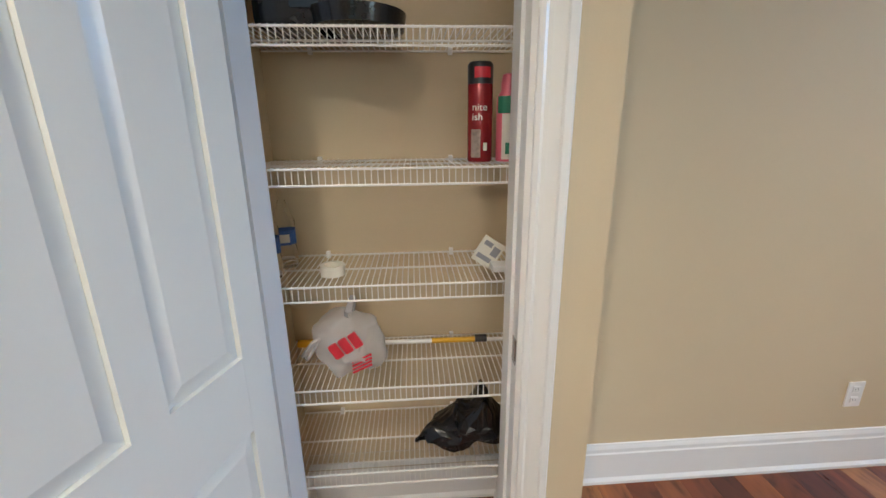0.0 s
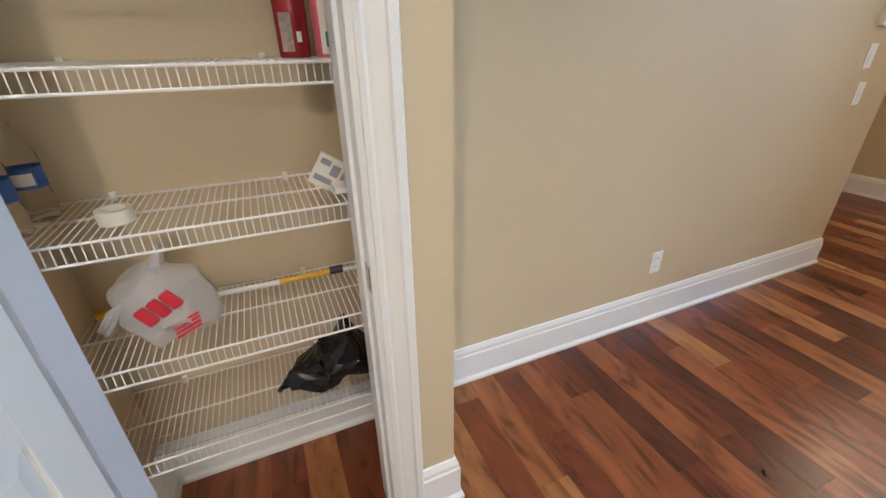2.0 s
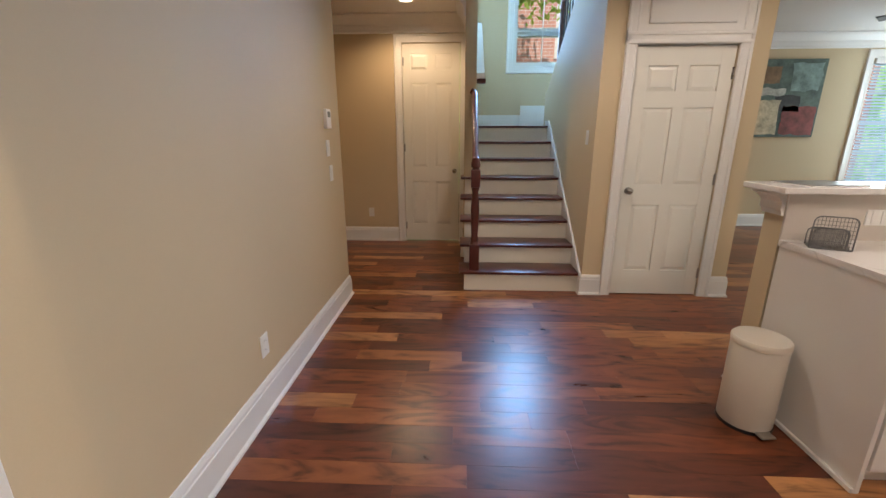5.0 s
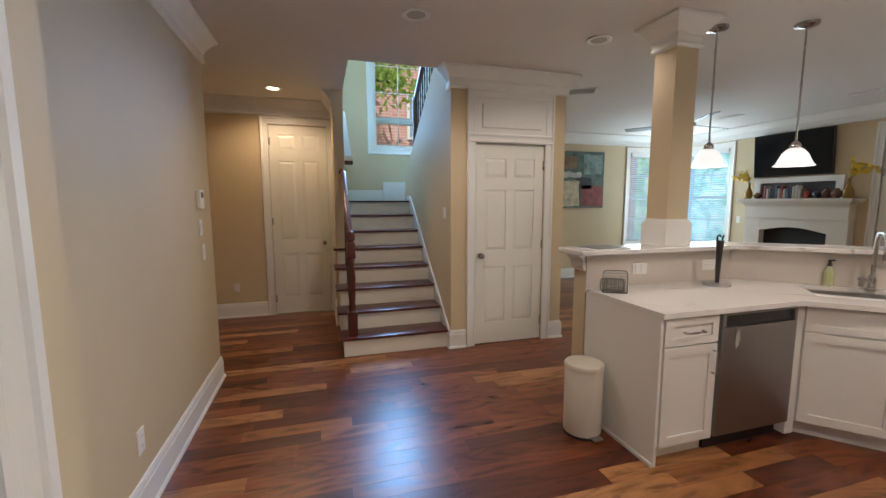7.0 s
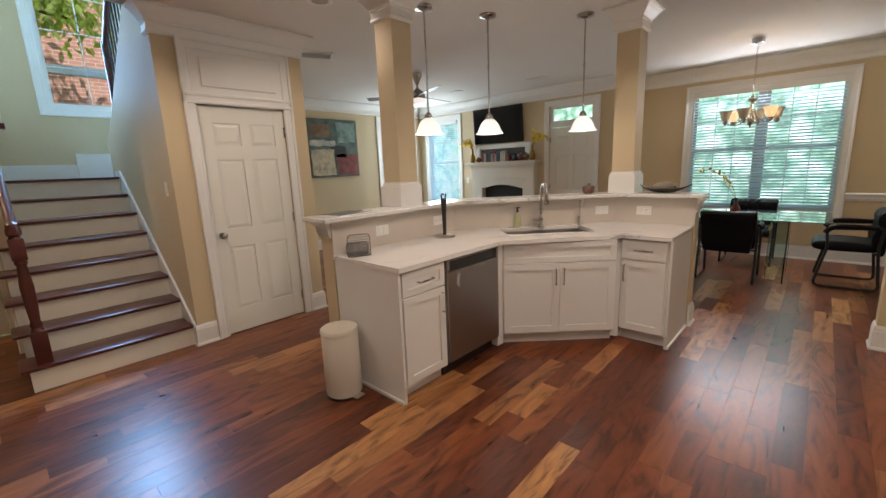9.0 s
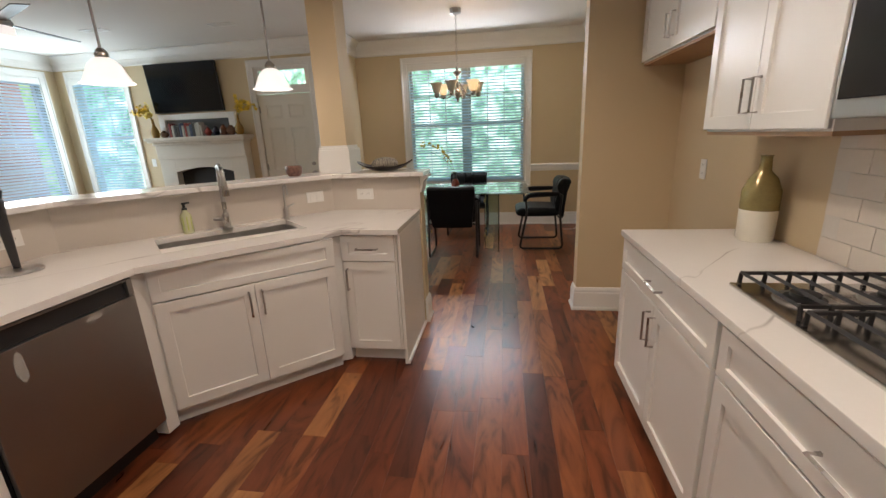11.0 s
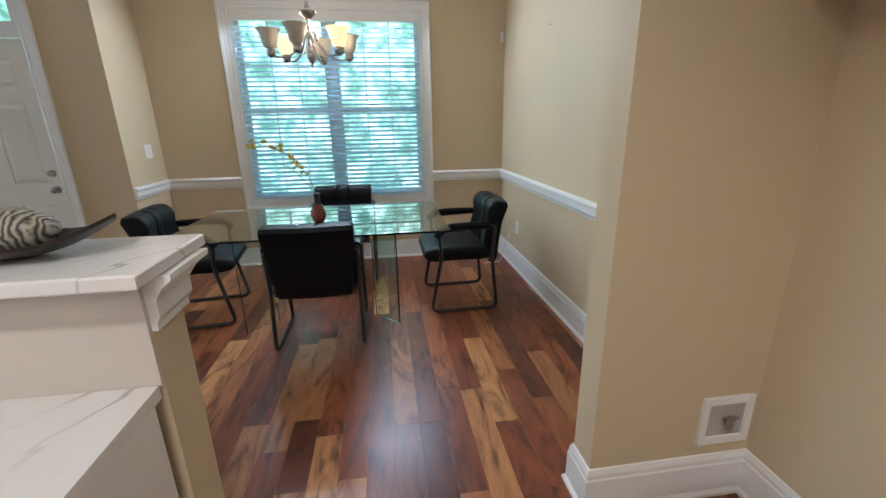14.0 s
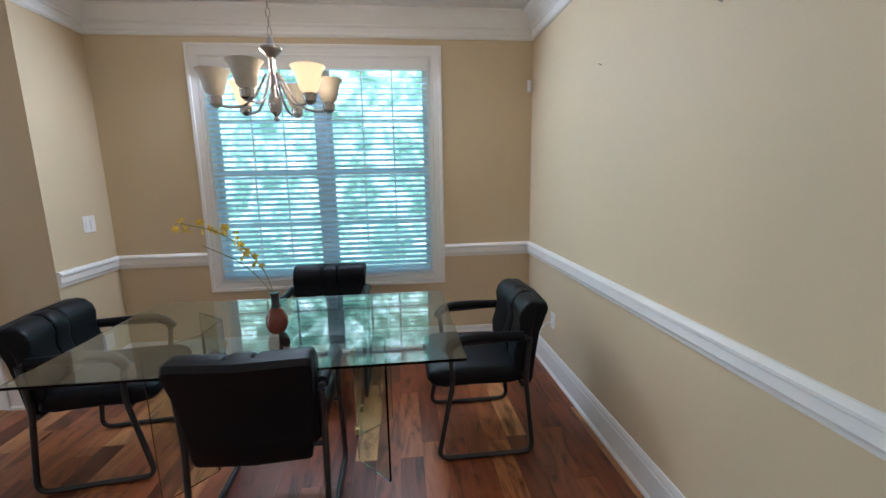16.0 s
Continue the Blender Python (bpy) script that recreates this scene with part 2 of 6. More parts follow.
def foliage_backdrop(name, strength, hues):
    """Glowing leaves and gaps of sky far outside a window; hues paint the light from shade to glare."""
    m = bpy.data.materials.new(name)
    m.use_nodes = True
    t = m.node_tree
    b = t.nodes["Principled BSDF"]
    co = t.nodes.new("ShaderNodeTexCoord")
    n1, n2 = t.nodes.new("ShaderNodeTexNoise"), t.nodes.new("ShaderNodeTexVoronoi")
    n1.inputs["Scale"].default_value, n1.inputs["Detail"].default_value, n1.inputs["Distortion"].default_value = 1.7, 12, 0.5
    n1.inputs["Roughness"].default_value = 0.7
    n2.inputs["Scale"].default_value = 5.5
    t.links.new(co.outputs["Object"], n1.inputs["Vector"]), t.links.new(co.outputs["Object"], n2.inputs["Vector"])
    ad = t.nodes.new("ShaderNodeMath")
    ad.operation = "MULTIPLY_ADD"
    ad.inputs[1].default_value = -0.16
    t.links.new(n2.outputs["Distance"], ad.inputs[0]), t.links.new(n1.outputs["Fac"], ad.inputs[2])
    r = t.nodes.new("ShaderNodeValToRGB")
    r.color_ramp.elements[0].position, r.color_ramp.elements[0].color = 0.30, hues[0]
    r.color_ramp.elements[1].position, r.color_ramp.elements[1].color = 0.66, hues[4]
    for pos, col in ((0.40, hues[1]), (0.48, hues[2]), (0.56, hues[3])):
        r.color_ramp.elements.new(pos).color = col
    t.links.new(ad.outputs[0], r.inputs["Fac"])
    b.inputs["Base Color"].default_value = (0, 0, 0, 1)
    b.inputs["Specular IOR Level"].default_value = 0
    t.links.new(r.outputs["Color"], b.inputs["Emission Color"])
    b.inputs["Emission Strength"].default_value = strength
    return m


PAINT = mat("tan_wall_paint", (0.61, 0.494, 0.325), 0.62, 0, 0.035, 1.3, 220, 0.02, spec=0.25)
CEIL = mat("ceiling_paint", (0.74, 0.715, 0.68), 0.9, 0, 0.02, 1.5, 160, 0.03, spec=0.1)
WHITE = mat("white_trim_paint", (0.80, 0.79, 0.76), 0.32, 0, 0.02, 3, 140, 0.008)
DOORW = mat("white_door_paint", (0.78, 0.77, 0.70), 0.36, 0, 0.02, 3, 120, 0.01)
CAB = mat("white_cabinet_paint", (0.77, 0.755, 0.72), 0.33, 0, 0.015, 3, 120, 0.006)
RISER = mat("cream_riser_paint", (0.78, 0.74, 0.64), 0.45, 0, 0.025, 4, 120, 0.01)
CHERRY = mat("dark_cherry_stain", (0.085, 0.017, 0.011), 0.3, 0, 0.3, 9, 70, 0.02, coat=0.1)
STEEL = mat("brushed_steel", (0.55, 0.54, 0.53), 0.3, 1, 0.05, 3, 260, 0.02)
DARKSTEEL = mat("dishwasher_steel", (0.36, 0.355, 0.35), 0.34, 1, 0.06, 2, 300, 0.02)
NICKEL = mat("satin_nickel", (0.42, 0.40, 0.38), 0.28, 1, 0.04, 10, 200, 0.0)
BLACKM = mat("black_metal", (0.014, 0.014, 0.015), 0.35, 0, 0.2, 20, 200, 0.01)
LEATHER = mat("black_leather", (0.003, 0.0035, 0.005), 0.46, 0, 0.25, 8, 140, 0.10, spec=0.17)
IRON = mat("wrought_iron", (0.02, 0.018, 0.018), 0.5, 0.2, 0.2, 20, 200, 0.05)
QUARTZ = quartz("veined_white_quartz")
SPLASH = mat("taupe_backsplash_stone", (0.62, 0.56, 0.50), 0.16, 0, 0.02, 2, 60, 0.0)
PLASTIC = mat("white_plastic", (0.82, 0.81, 0.78), 0.4, 0, 0.01, 5, 100, 0.0)
BLACKP = mat("black_plastic", (0.02, 0.02, 0.022), 0.3, 0, 0.15, 12, 120, 0.01)
FLOOR_P, FLOOR_S = wood_floor("acacia_board", False), wood_floor("acacia_boards_joined", True)
GAP = mat("dark_floor_joint", (0.03, 0.014, 0.009), 0.7, 0, 0.1, 8, 80, 0.0)
PANE = glass("window_glass", (0.97, 0.99, 0.98), 0.0, 1.2)

# ---- walls, ceiling, mouldings ----
Z = 2.74


def wall(name, axis, a0, a1, f0, f1, z0, z1, holes=(), material=None, label="tan painted drywall wall"):
    """A wall along x or y from a0 to a1, f0 to f1 thick, with openings (from, to, sill, head)."""
    bm = bmesh.new()

    def put(p, q, lo, hi):
        if q - p > 0.001 and hi - lo > 0.001:
            box(bm, *((p, q, f0, f1) if axis == "x" else (f0, f1, p, q)), lo, hi)

    at = a0
    for p, q, lo, hi in sorted(holes):
        put(at, p, z0, z1), put(p, q, z0, lo), put(p, q, hi, z1)
        at = q
    put(at, a1, z0, z1)
    return setting(name, bm, material or PAINT, label)


wall("wall_north", "x", 0.54, 3.47, 1.81, 1.93, 0, Z)
wall("wall_pantry_front", "x", -1.36, 0.54, 1.345, 1.465, 0, Z, [(-0.275, 0.353, 0, 2.46)])
wall("wall_pantry_back", "x", -0.51, 0.54, 1.79, 1.93, 0, Z)
wall("wall_pantry_east", "y", 1.465, 1.79, 0.405, 0.54, 0, Z)
wall("wall_pantry_west", "y", 1.465, 1.79, -0.51, -0.345, 0, Z)
wall("wall_west", "y", -3.585, 1.465, -1.48, -1.36, 0, Z)
wall("wall_pier", "x", -1.36, -0.725, -3.585, -3.46, 0, Z)
wall("wall_dining_west", "y", -6.69, -3.585, -1.42, -1.30, 0, Z)
wall("wall_dining_south", "x", -1.42, 2.15, -6.81, -6.69, 0, Z, [(-0.468, 1.258, 0.68, 2.40)])
wall("wall_dining_east", "y", -6.69, -6.22, 2.03, 2.15, 0, Z)
wall("wall_living_south", "x", 2.03, 6.6, -6.22, -6.10, 0, Z, [(2.535, 3.34, 0, 2.41), (5.45, 6.33, 0.66, 2.43)])
wall("wall_living_east", "y", -6.22, -1.5, 6.6, 6.72, 0, Z, [(-5.86, -4.92, 0.66, 2.43)])
wall("wall_closet_south", "x", 3.7, 6.6, -1.5, -1.4, 0, Z)
wall("wall_closet_front", "y", -1.5, -0.255, 3.58, 3.7, 0, Z, [(-1.268, -0.512, 0, 2.045)])
wall("wall_stair_divider", "x", 4.72, 6.5, 0.68, 0.80, 0, Z)
wall("wall_hall_east", "y", 0.80, 3.0, 5.43, 5.55, 0, Z, [(0.859, 1.564, 0, 2.435)])
wall("wall_hall_north", "x", 3.35, 5.55, 3.0, 3.12, 0, Z)
wall("wall_hall_west", "y", 1.93, 3.0, 3.35, 3.47, 0, Z)
wall("wall_stairwell_east", "y", -1.5, 0.80, 6.5, 6.6, 0, 5.4, [(-0.72, 0.12, 2.32, 4.1)])
wall("wall_stairwell_north_upper", "x", 3.69, 6.5, 0.68, 0.80, Z, 5.4)
wall("wall_stairwell_south_upper", "x", 3.69, 6.5, -1.5, -1.4, Z, 5.4)
wall("wall_stairwell_west_upper", "y", -1.5, 0.80, 3.57, 3.69, Z + 0.1, 5.4)
bm = bmesh.new()
slab_xz(bm, [(3.7, 0), (5.84, 0), (5.84, 1.9), (5.70, 1.93), (4.22, 2.89), (4.0, 3.04), (3.7, 3.04)], -0.355, -0.255)
setting("wall_stair_rake", bm, PAINT, "tan wall with a raked top beside the stairs")
bm = bmesh.new()
for x0, x1, y0, y1 in ((-1.48, 3.69, -6.81, 3.12), (3.69, 6.72, 0.68, 3.12), (3.69, 6.72, -6.81, -1.4), (6.602, 6.72, -1.4, 0.68)):
    box(bm, x0, x1, y0, y1, Z, Z + 0.1)
tagged(part("ceiling", bm, CEIL), "flat white painted ceiling", "ceiling", "", "structure")
bm = bmesh.new()
box(bm, 3.5, 6.72, -1.5, 0.82, 5.4, 5.5)
tagged(part("ceiling_stairwell", bm, CEIL), "flat white ceiling over the stairwell", "ceiling", "", "structure")

CROWN = [(0, 2.738), (0.105, 2.738), (0.105, 2.722), (0.088, 2.712), (0.066, 2.69), (0.036, 2.648), (0.024, 2.634), (0.024, 2.618), (0.016, 2.612), (0.016, 2.572), (0.022, 2.566), (0.022, 2.552), (0.010, 2.54), (0, 2.54)]
BASE = [(0, 0), (0.028, 0), (0.028, 0.014), (0.017, 0.026), (0.017, 0.142), (0.013, 0.148), (0.013, 0.164), (0.006, 0.184), (0, 0.186)]
RAIL = [(0, 0.815), (0.012, 0.815), (0.015, 0.83), (0.024, 0.845), (0.024, 0.885), (0.034, 0.892), (0.034, 0.905), (0.014, 0.92), (0, 0.92)]


def moulding(name, prof, path, label, closed=False, material=None):
    bm = bmesh.new()
    sweep(bm, prof, path, closed)
    return setting(name, bm, material or WHITE, label, "trim")


moulding("trim_crown", CROWN, [(3.47, 1.95), (3.47, 1.81), (0.54, 1.81), (0.54, 1.345), (-1.36, 1.345), (-1.36, -3.46), (-0.725, -3.46), (-0.725, -3.585), (-1.30, -3.585), (-1.30, -6.69),
                              (2.03, -6.69), (2.03, -6.10), (6.6, -6.10), (6.6, -1.5), (3.58, -1.5), (3.58, -0.255), (3.68, -0.255)], "white crown moulding along the ceiling")
moulding("trim_crown_hall", CROWN, [(4.72, 0.80), (5.43, 0.80), (5.43, 3.0), (3.47, 3.0), (3.47, 1.95)], "white crown moulding in the back hall")
for k, path in enumerate([
        [(3.47, 2.95), (3.47, 1.81), (0.54, 1.81), (0.54, 1.345), (0.43, 1.345)],
        [(-0.36, 1.345), (-1.36, 1.345), (-1.36, 0.5)],
        [(-1.36, -2.54), (-1.36, -3.46), (-0.725, -3.46), (-0.725, -3.585), (-1.30, -3.585), (-1.30, -6.69), (2.03, -6.69), (2.03, -6.10), (2.44, -6.10)],
        [(3.436, -6.10), (3.56, -6.10)],
        [(5.0, -6.10), (6.6, -6.10), (6.6, -1.5), (3.58, -1.5), (3.58, -1.365)],
        [(3.58, -0.415), (3.58, -0.255), (3.615, -0.255)],
        [(4.72, 0.68), (4.72, 0.80), (5.43, 0.80)],
        [(5.43, 1.664), (5.43, 3.0), (3.47, 3.0)],
        [(0.405, 1.465), (0.405, 1.79), (-0.345, 1.79), (-0.345, 1.465)]]):
    moulding("baseboard", BASE, path, "tall white baseboard with a stepped cap")
moulding("trim_chair_rail", RAIL, [(-1.30, -3.62), (-1.30, -6.69), (-0.558, -6.69)], "white chair rail round the dining room")
moulding("trim_chair_rail", RAIL, [(1.348, -6.69), (2.03, -6.69), (2.03, -6.10)], "white chair rail round the dining room")

CASING = [(0.0, 0.0), (0.0, 0.012), (0.012, 0.016), (0.02, 0.012), (0.03, 0.014), (0.062, 0.016), (0.066, 0.024), (0.084, 0.026), (0.09, 0.02), (0.09, 0.0)]


def casing(bm, x0, x1, z0, z1, sill=False, wide=1.0):
    """A moulded frame round an opening in the plane y = 0, proud towards -y; without a sill it stands on the floor."""
    if sill:
        ring = [(x0, z0, -1, -1), (x0, z1, -1, 1), (x1, z1, 1, 1), (x1, z0, 1, -1)]
    else:
        ring = [(x0, z0, -1, 0), (x0, z1, -1, 1), (x1, z1, 1, 1), (x1, z0, 1, 0)]
    rows = [[bm.verts.new((x + sx * o * wide, -d, z + sz * o * wide)) for o, d in CASING] for x, z, sx, sz in ring]
    m = len(CASING)
    for k in range(4 if sill else 3):
        a, b = rows[k], rows[(k + 1) % 4]
        for j in range(m):
            bm.faces.new((a[j], a[(j + 1) % m], b[(j + 1) % m], b[j]))
    if not sill:
        bm.faces.new(rows[0]), bm.faces.new(rows[-1][::-1])
    bmesh.ops.recalc_face_normals(bm, faces=bm.faces)


def six_panel(parent, w, h, handle_x, knob=0.92, deep=0.036, hinge_x=None, at=(0, 0, 0)):
    """A six-panel door leaf: x from 0 to w, y from 0 (front) to deep, z from 0 to h."""
    s, c = 0.105 * w / 0.76, 0.09 * w / 0.76
    pw = (w - 2 * s - c) / 2
    k = h / 2.03
    rows = [(0.22, 0.79), (0.97, 1.98), (2.13, 2.31)] if h > 2.2 else [(0.22 * k, 0.80 * k), (0.97 * k, 1.58 * k), (1.70 * k, 1.89 * k)]
    bm = bmesh.new()
    box(bm, 0, s, 0, deep, 0, h, 0.002), box(bm, w - s, w, 0, deep, 0, h, 0.002)
    for z0, z1 in ((0, rows[0][0]), (rows[0][1], rows[1][0]), (rows[1][1], rows[2][0]), (rows[2][1], h)):
        box(bm, s, w - s, 0.0005, deep - 0.0005, z0, z1)
    for z0, z1 in rows:
        box(bm, s + pw, s + pw + c, 0.0005, deep - 0.0005, z0, z1)
    box(bm, s, w - s, 0.012, deep - 0.012, rows[0][0], rows[2][1])
    leaf = part("door_leaf", bm, DOORW, parent)
    leaf.location = at
    for z0, z1 in rows:
        for x0 in (s, s + pw + c):
            bm = bmesh.new()
            for y0, y1 in ((0.012, 0.003), (deep - 0.012, deep - 0.003)):
                a = [bm.verts.new((x0 + e[0], y0, z)) for e, z in (((0.002,), z0 + 0.002), ((pw - 0.002,), z0 + 0.002), ((pw - 0.002,), z1 - 0.002), ((0.002,), z1 - 0.002))]
                g = 0.034
                b = [bm.verts.new((x0 + e, y1, z)) for e, z in ((g, z0 + g), (pw - g, z0 + g), (pw - g, z1 - g), (g, z1 - g))]
                bm.faces.new(b)
                for j in range(4):
                    bm.faces.new((a[j], a[(j + 1) % 4], b[(j + 1) % 4], b[j]))
            bmesh.ops.recalc_face_normals(bm, faces=bm.faces)
            part("raised_panel", bm, DOORW, leaf)
    if handle_x is not None:
        bm = bmesh.new()
        for sgn, y in ((-1, 0), (1, deep)):
            cyl(bm, (handle_x, y, knob), (handle_x, y + sgn * 0.008, knob), 0.03, 0.026, 20)
            cyl(bm, (handle_x, y, knob), (handle_x, y + sgn * 0.035, knob), 0.009, None, 12)
            bmesh.ops.create_uvsphere(bm, u_segments=16, v_segments=10, radius=0.027, matrix=Matrix.Translation((handle_x, y + sgn * 0.045, knob)) @ Matrix.Diagonal((1, 0.75, 1, 1)))
        part("knob", bm, NICKEL, leaf, "satin nickel knob", True)
    if hinge_x is not None:
        for z in (0.2, 0.5 * h, h - 0.2):
            bm = bmesh.new()
            cyl(bm, (hinge_x, -0.006, z - 0.045), (hinge_x, -0.006, z + 0.045), 0.006, None, 10)
            box(bm, hinge_x - 0.012, hinge_x + 0.012, -0.002, 0.004, z - 0.045, z + 0.045)
            part("hinge", bm, NICKEL, leaf, "nickel hinge")
    return leaf


def door_set(name, label, m, w, h, handle_x, hinge_x, frame_h=None):
    """A closed door in its opening. Local x runs along the wall, -y faces the room."""
    d = thing(name, label, "door", m, "", "structure")
    bm = bmesh.new()
    hh = frame_h or h + 0.012
    casing(bm, -0.004, w + 0.004, 0, hh)
    part("door_casing", bm, WHITE, d)
    bm = bmesh.new()
    box(bm, -0.02, 0, 0, 0.12, 0, hh), box(bm, w, w + 0.02, 0, 0.12, 0, hh), box(bm, -0.02, w + 0.02, 0, 0.12, hh - 0.002, hh + 0.016)
    part("door_jamb", bm, WHITE, d)
    six_panel(d, w - 0.006, h - 0.004, handle_x, hinge_x=hinge_x, at=(0.003, 0.014, 0.01))
    return d


hall = door_set("door_1", "closed white six-panel door with a knob at the end of the hall", pose(5.43, 1.564, 0, 0, 0, -90), 0.705, 2.43, 0.64, 0.004)
closet = door_set("door_2", "closed white six-panel closet door beside the stairs", pose(3.58, -0.512, 0, 0, 0, -90), 0.756, 2.035, 0.06, 0.75)
bm = bmesh.new()
casing(bm, -0.004, 0.76, 2.14, 2.47, True)
part("overdoor_casing", bm, WHITE, closet)
bm = bmesh.new()
box(bm, -0.004, 0.76, -0.008, 0.0, 2.14, 2.47)
vs = box(bm, 0.06, 0.70, -0.02, -0.008, 2.19, 2.42, 0.008)
part("overdoor_panel", bm, WHITE, closet, "white raised panel above the door")
back = door_set("door_3", "white six-panel back door with glazed transom and deadbolt", pose(3.34, -6.10, 0, 0, 0, 180), 0.805, 2.035, 0.74, 0.004, frame_h=2.41)
bm = bmesh.new()
box(bm, 0, 0.805, 0.0, 0.08, 2.05, 2.11), box(bm, 0, 0.05, 0.02, 0.07, 2.11, 2.41), box(bm, 0.755, 0.805, 0.02, 0.07, 2.11, 2.41), box(bm, 0.05, 0.755, 0.02, 0.07, 2.36, 2.41), box(bm, 0.05, 0.755, 0.02, 0.07, 2.11, 2.16)
part("transom_frame", bm, WHITE, back)
bm = bmesh.new()
box(bm, 0.05, 0.755, 0.04, 0.046, 2.16, 2.36)
pane = part("transom_pane", bm, PANE, back, "clear glass transom pane")
pane.visible_shadow = False
bm = bmesh.new()
cyl(bm, (0.74, 0.014, 1.06), (0.74, -0.012, 1.06), 0.028, 0.024, 20)
part("deadbolt", bm, NICKEL, back, "nickel deadbolt", True)

# the open pantry door
pantry = thing("door_4", "white six-panel pantry door standing wide open", "door", pose(-0.290, 1.333, 0.008, 0, 0, -106), "", "structure")
six_panel(pantry, 0.60, 2.43, None, hinge_x=None)
bm = bmesh.new()
casing(bm, -0.277, 0.349, 0, 2.462, False, 0.88)
cs = part("pantry_door_casing", bm, WHITE)
cs.location = (0, 1.345, 0)
tagged(cs, "white moulded casing round the pantry doorway", "door frame", "", "structure")
jm = thing("door_jamb_pantry", "white jamb of the pantry doorway with a strike plate", "door frame", None, "", "structure")
for name, x0, x1, z0, z1 in (("side_jamb", 0.335, 0.353, 0, 2.46), ("side_jamb", -0.275, -0.257, 0, 2.46), ("head_jamb", -0.257, 0.335, 2.442, 2.46)):
    bm = bmesh.new()
    box(bm, x0, x1, 1.345, 1.465, z0, z1)
    part(name, bm, WHITE, jm)
bm = bmesh.new()
box(bm, 0.326, 0.335, 1.395, 1.465, 0, 2.442)
part("door_stop", bm, WHITE, jm)
bm = bmesh.new()
box(bm, 0.3325, 0.3355, 1.352, 1.386, 0.86, 0.93, 0.001)
part("strike_plate", bm, NICKEL, jm, "satin nickel strike plate")


# ---- windows ----
def window(name, label, m, w, z0, z1, cols, rows, double=True, mull=False):
    """A sash window in an opening of width w; local x along the wall, -y to the room."""
    d = thing(name, label, "window", m, "", "structure")
    bm = bmesh.new()
    casing(bm, 0, w, z0, z1, True)
    part("window_casing", bm, WHITE, d)
    bm = bmesh.new()
    for x0, x1, a, b in ((0, 0.02, z0, z1), (w - 0.02, w, z0, z1), (0.02, w - 0.02, z0, z0 + 0.02), (0.02, w - 0.02, z1 - 0.02, z1)):
        box(bm, x0, x1, 0.0, 0.12, a, b)
    part("window_reveal", bm, WHITE, d)
    units = [(0.02, w / 2 - 0.03), (w / 2 + 0.03, w - 0.02)] if mull else [(0.02, w - 0.02)]
    if mull:
        bm = bmesh.new()
        box(bm, w / 2 - 0.03, w / 2 + 0.03, 0.05, 0.115, z0 + 0.02, z1 - 0.02)
        part("mullion", bm, WHITE, d)
    mid = (z0 + z1) / 2
    for u0, u1 in units:
        for k, (a, b) in enumerate(((z0 + 0.02, mid + 0.02), (mid - 0.02, z1 - 0.02)) if double else ((z0 + 0.02, z1 - 0.02),)):
            y = 0.065 + 0.025 * k
            bm = bmesh.new()
            box(bm, u0, u0 + 0.04, y, y + 0.025, a, b), box(bm, u1 - 0.04, u1, y, y + 0.025, a, b)
            box(bm, u0 + 0.04, u1 - 0.04, y, y + 0.025, a, a + 0.045), box(bm, u0 + 0.04, u1 - 0.04, y, y + 0.025, b - 0.045, b)
            for c in range(1, cols):
                x = u0 + 0.04 + (u1 - u0 - 0.08) * c / cols
                box(bm, x - 0.006, x + 0.006, y + 0.006, y + 0.018, a + 0.045, b - 0.045)
            for r in range(1, rows):
                z = a + 0.045 + (b - a - 0.09) * r / rows
                box(bm, u0 + 0.04, u1 - 0.04, y + 0.0055, y + 0.0185, z - 0.006, z + 0.006)
            sash = part("sash", bm, WHITE, d)
            bm = bmesh.new()
            box(bm, u0 + 0.04, u1 - 0.04, y + 0.010, y + 0.014, a + 0.045, b - 0.045)
            p = part("pane", bm, PANE, sash)
            p.visible_shadow = False
    return d


window("window_1", "large white double-hung dining window pair with grilles", pose(1.258, -6.69, 0, 0, 0, 180), 1.726, 0.68, 2.40, 3, 2, True, True)
window("window_2", "white double-hung living room window", pose(6.33, -6.10, 0, 0, 0, 180), 0.88, 0.66, 2.43, 2, 2)
window("window_3", "white double-hung living room window", pose(6.6, -4.92, 0, 0, 0, -90), 0.94, 0.66, 2.43, 2, 2)
window("window_4", "tall white stair window with grilles", pose(6.5, 0.12, 0, 0, 0, -90), 0.84, 2.32, 4.1, 2, 4, False)

# white slats, with the blue cast of skylight mixed into the base colour
BLIND = mat("sky_tinted_blind_slat", (0.76, 0.83, 0.89), 0.45, 0, 0.02, 4, 90, 0.0)
# thin vinyl slats let some daylight through; its blue is set in the colour
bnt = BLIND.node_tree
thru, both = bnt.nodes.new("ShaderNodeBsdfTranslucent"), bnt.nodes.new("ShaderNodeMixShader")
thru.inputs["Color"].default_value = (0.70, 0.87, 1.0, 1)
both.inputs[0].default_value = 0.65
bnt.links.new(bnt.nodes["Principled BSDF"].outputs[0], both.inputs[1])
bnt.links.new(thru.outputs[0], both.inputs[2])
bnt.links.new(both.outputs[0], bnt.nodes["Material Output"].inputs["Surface"])


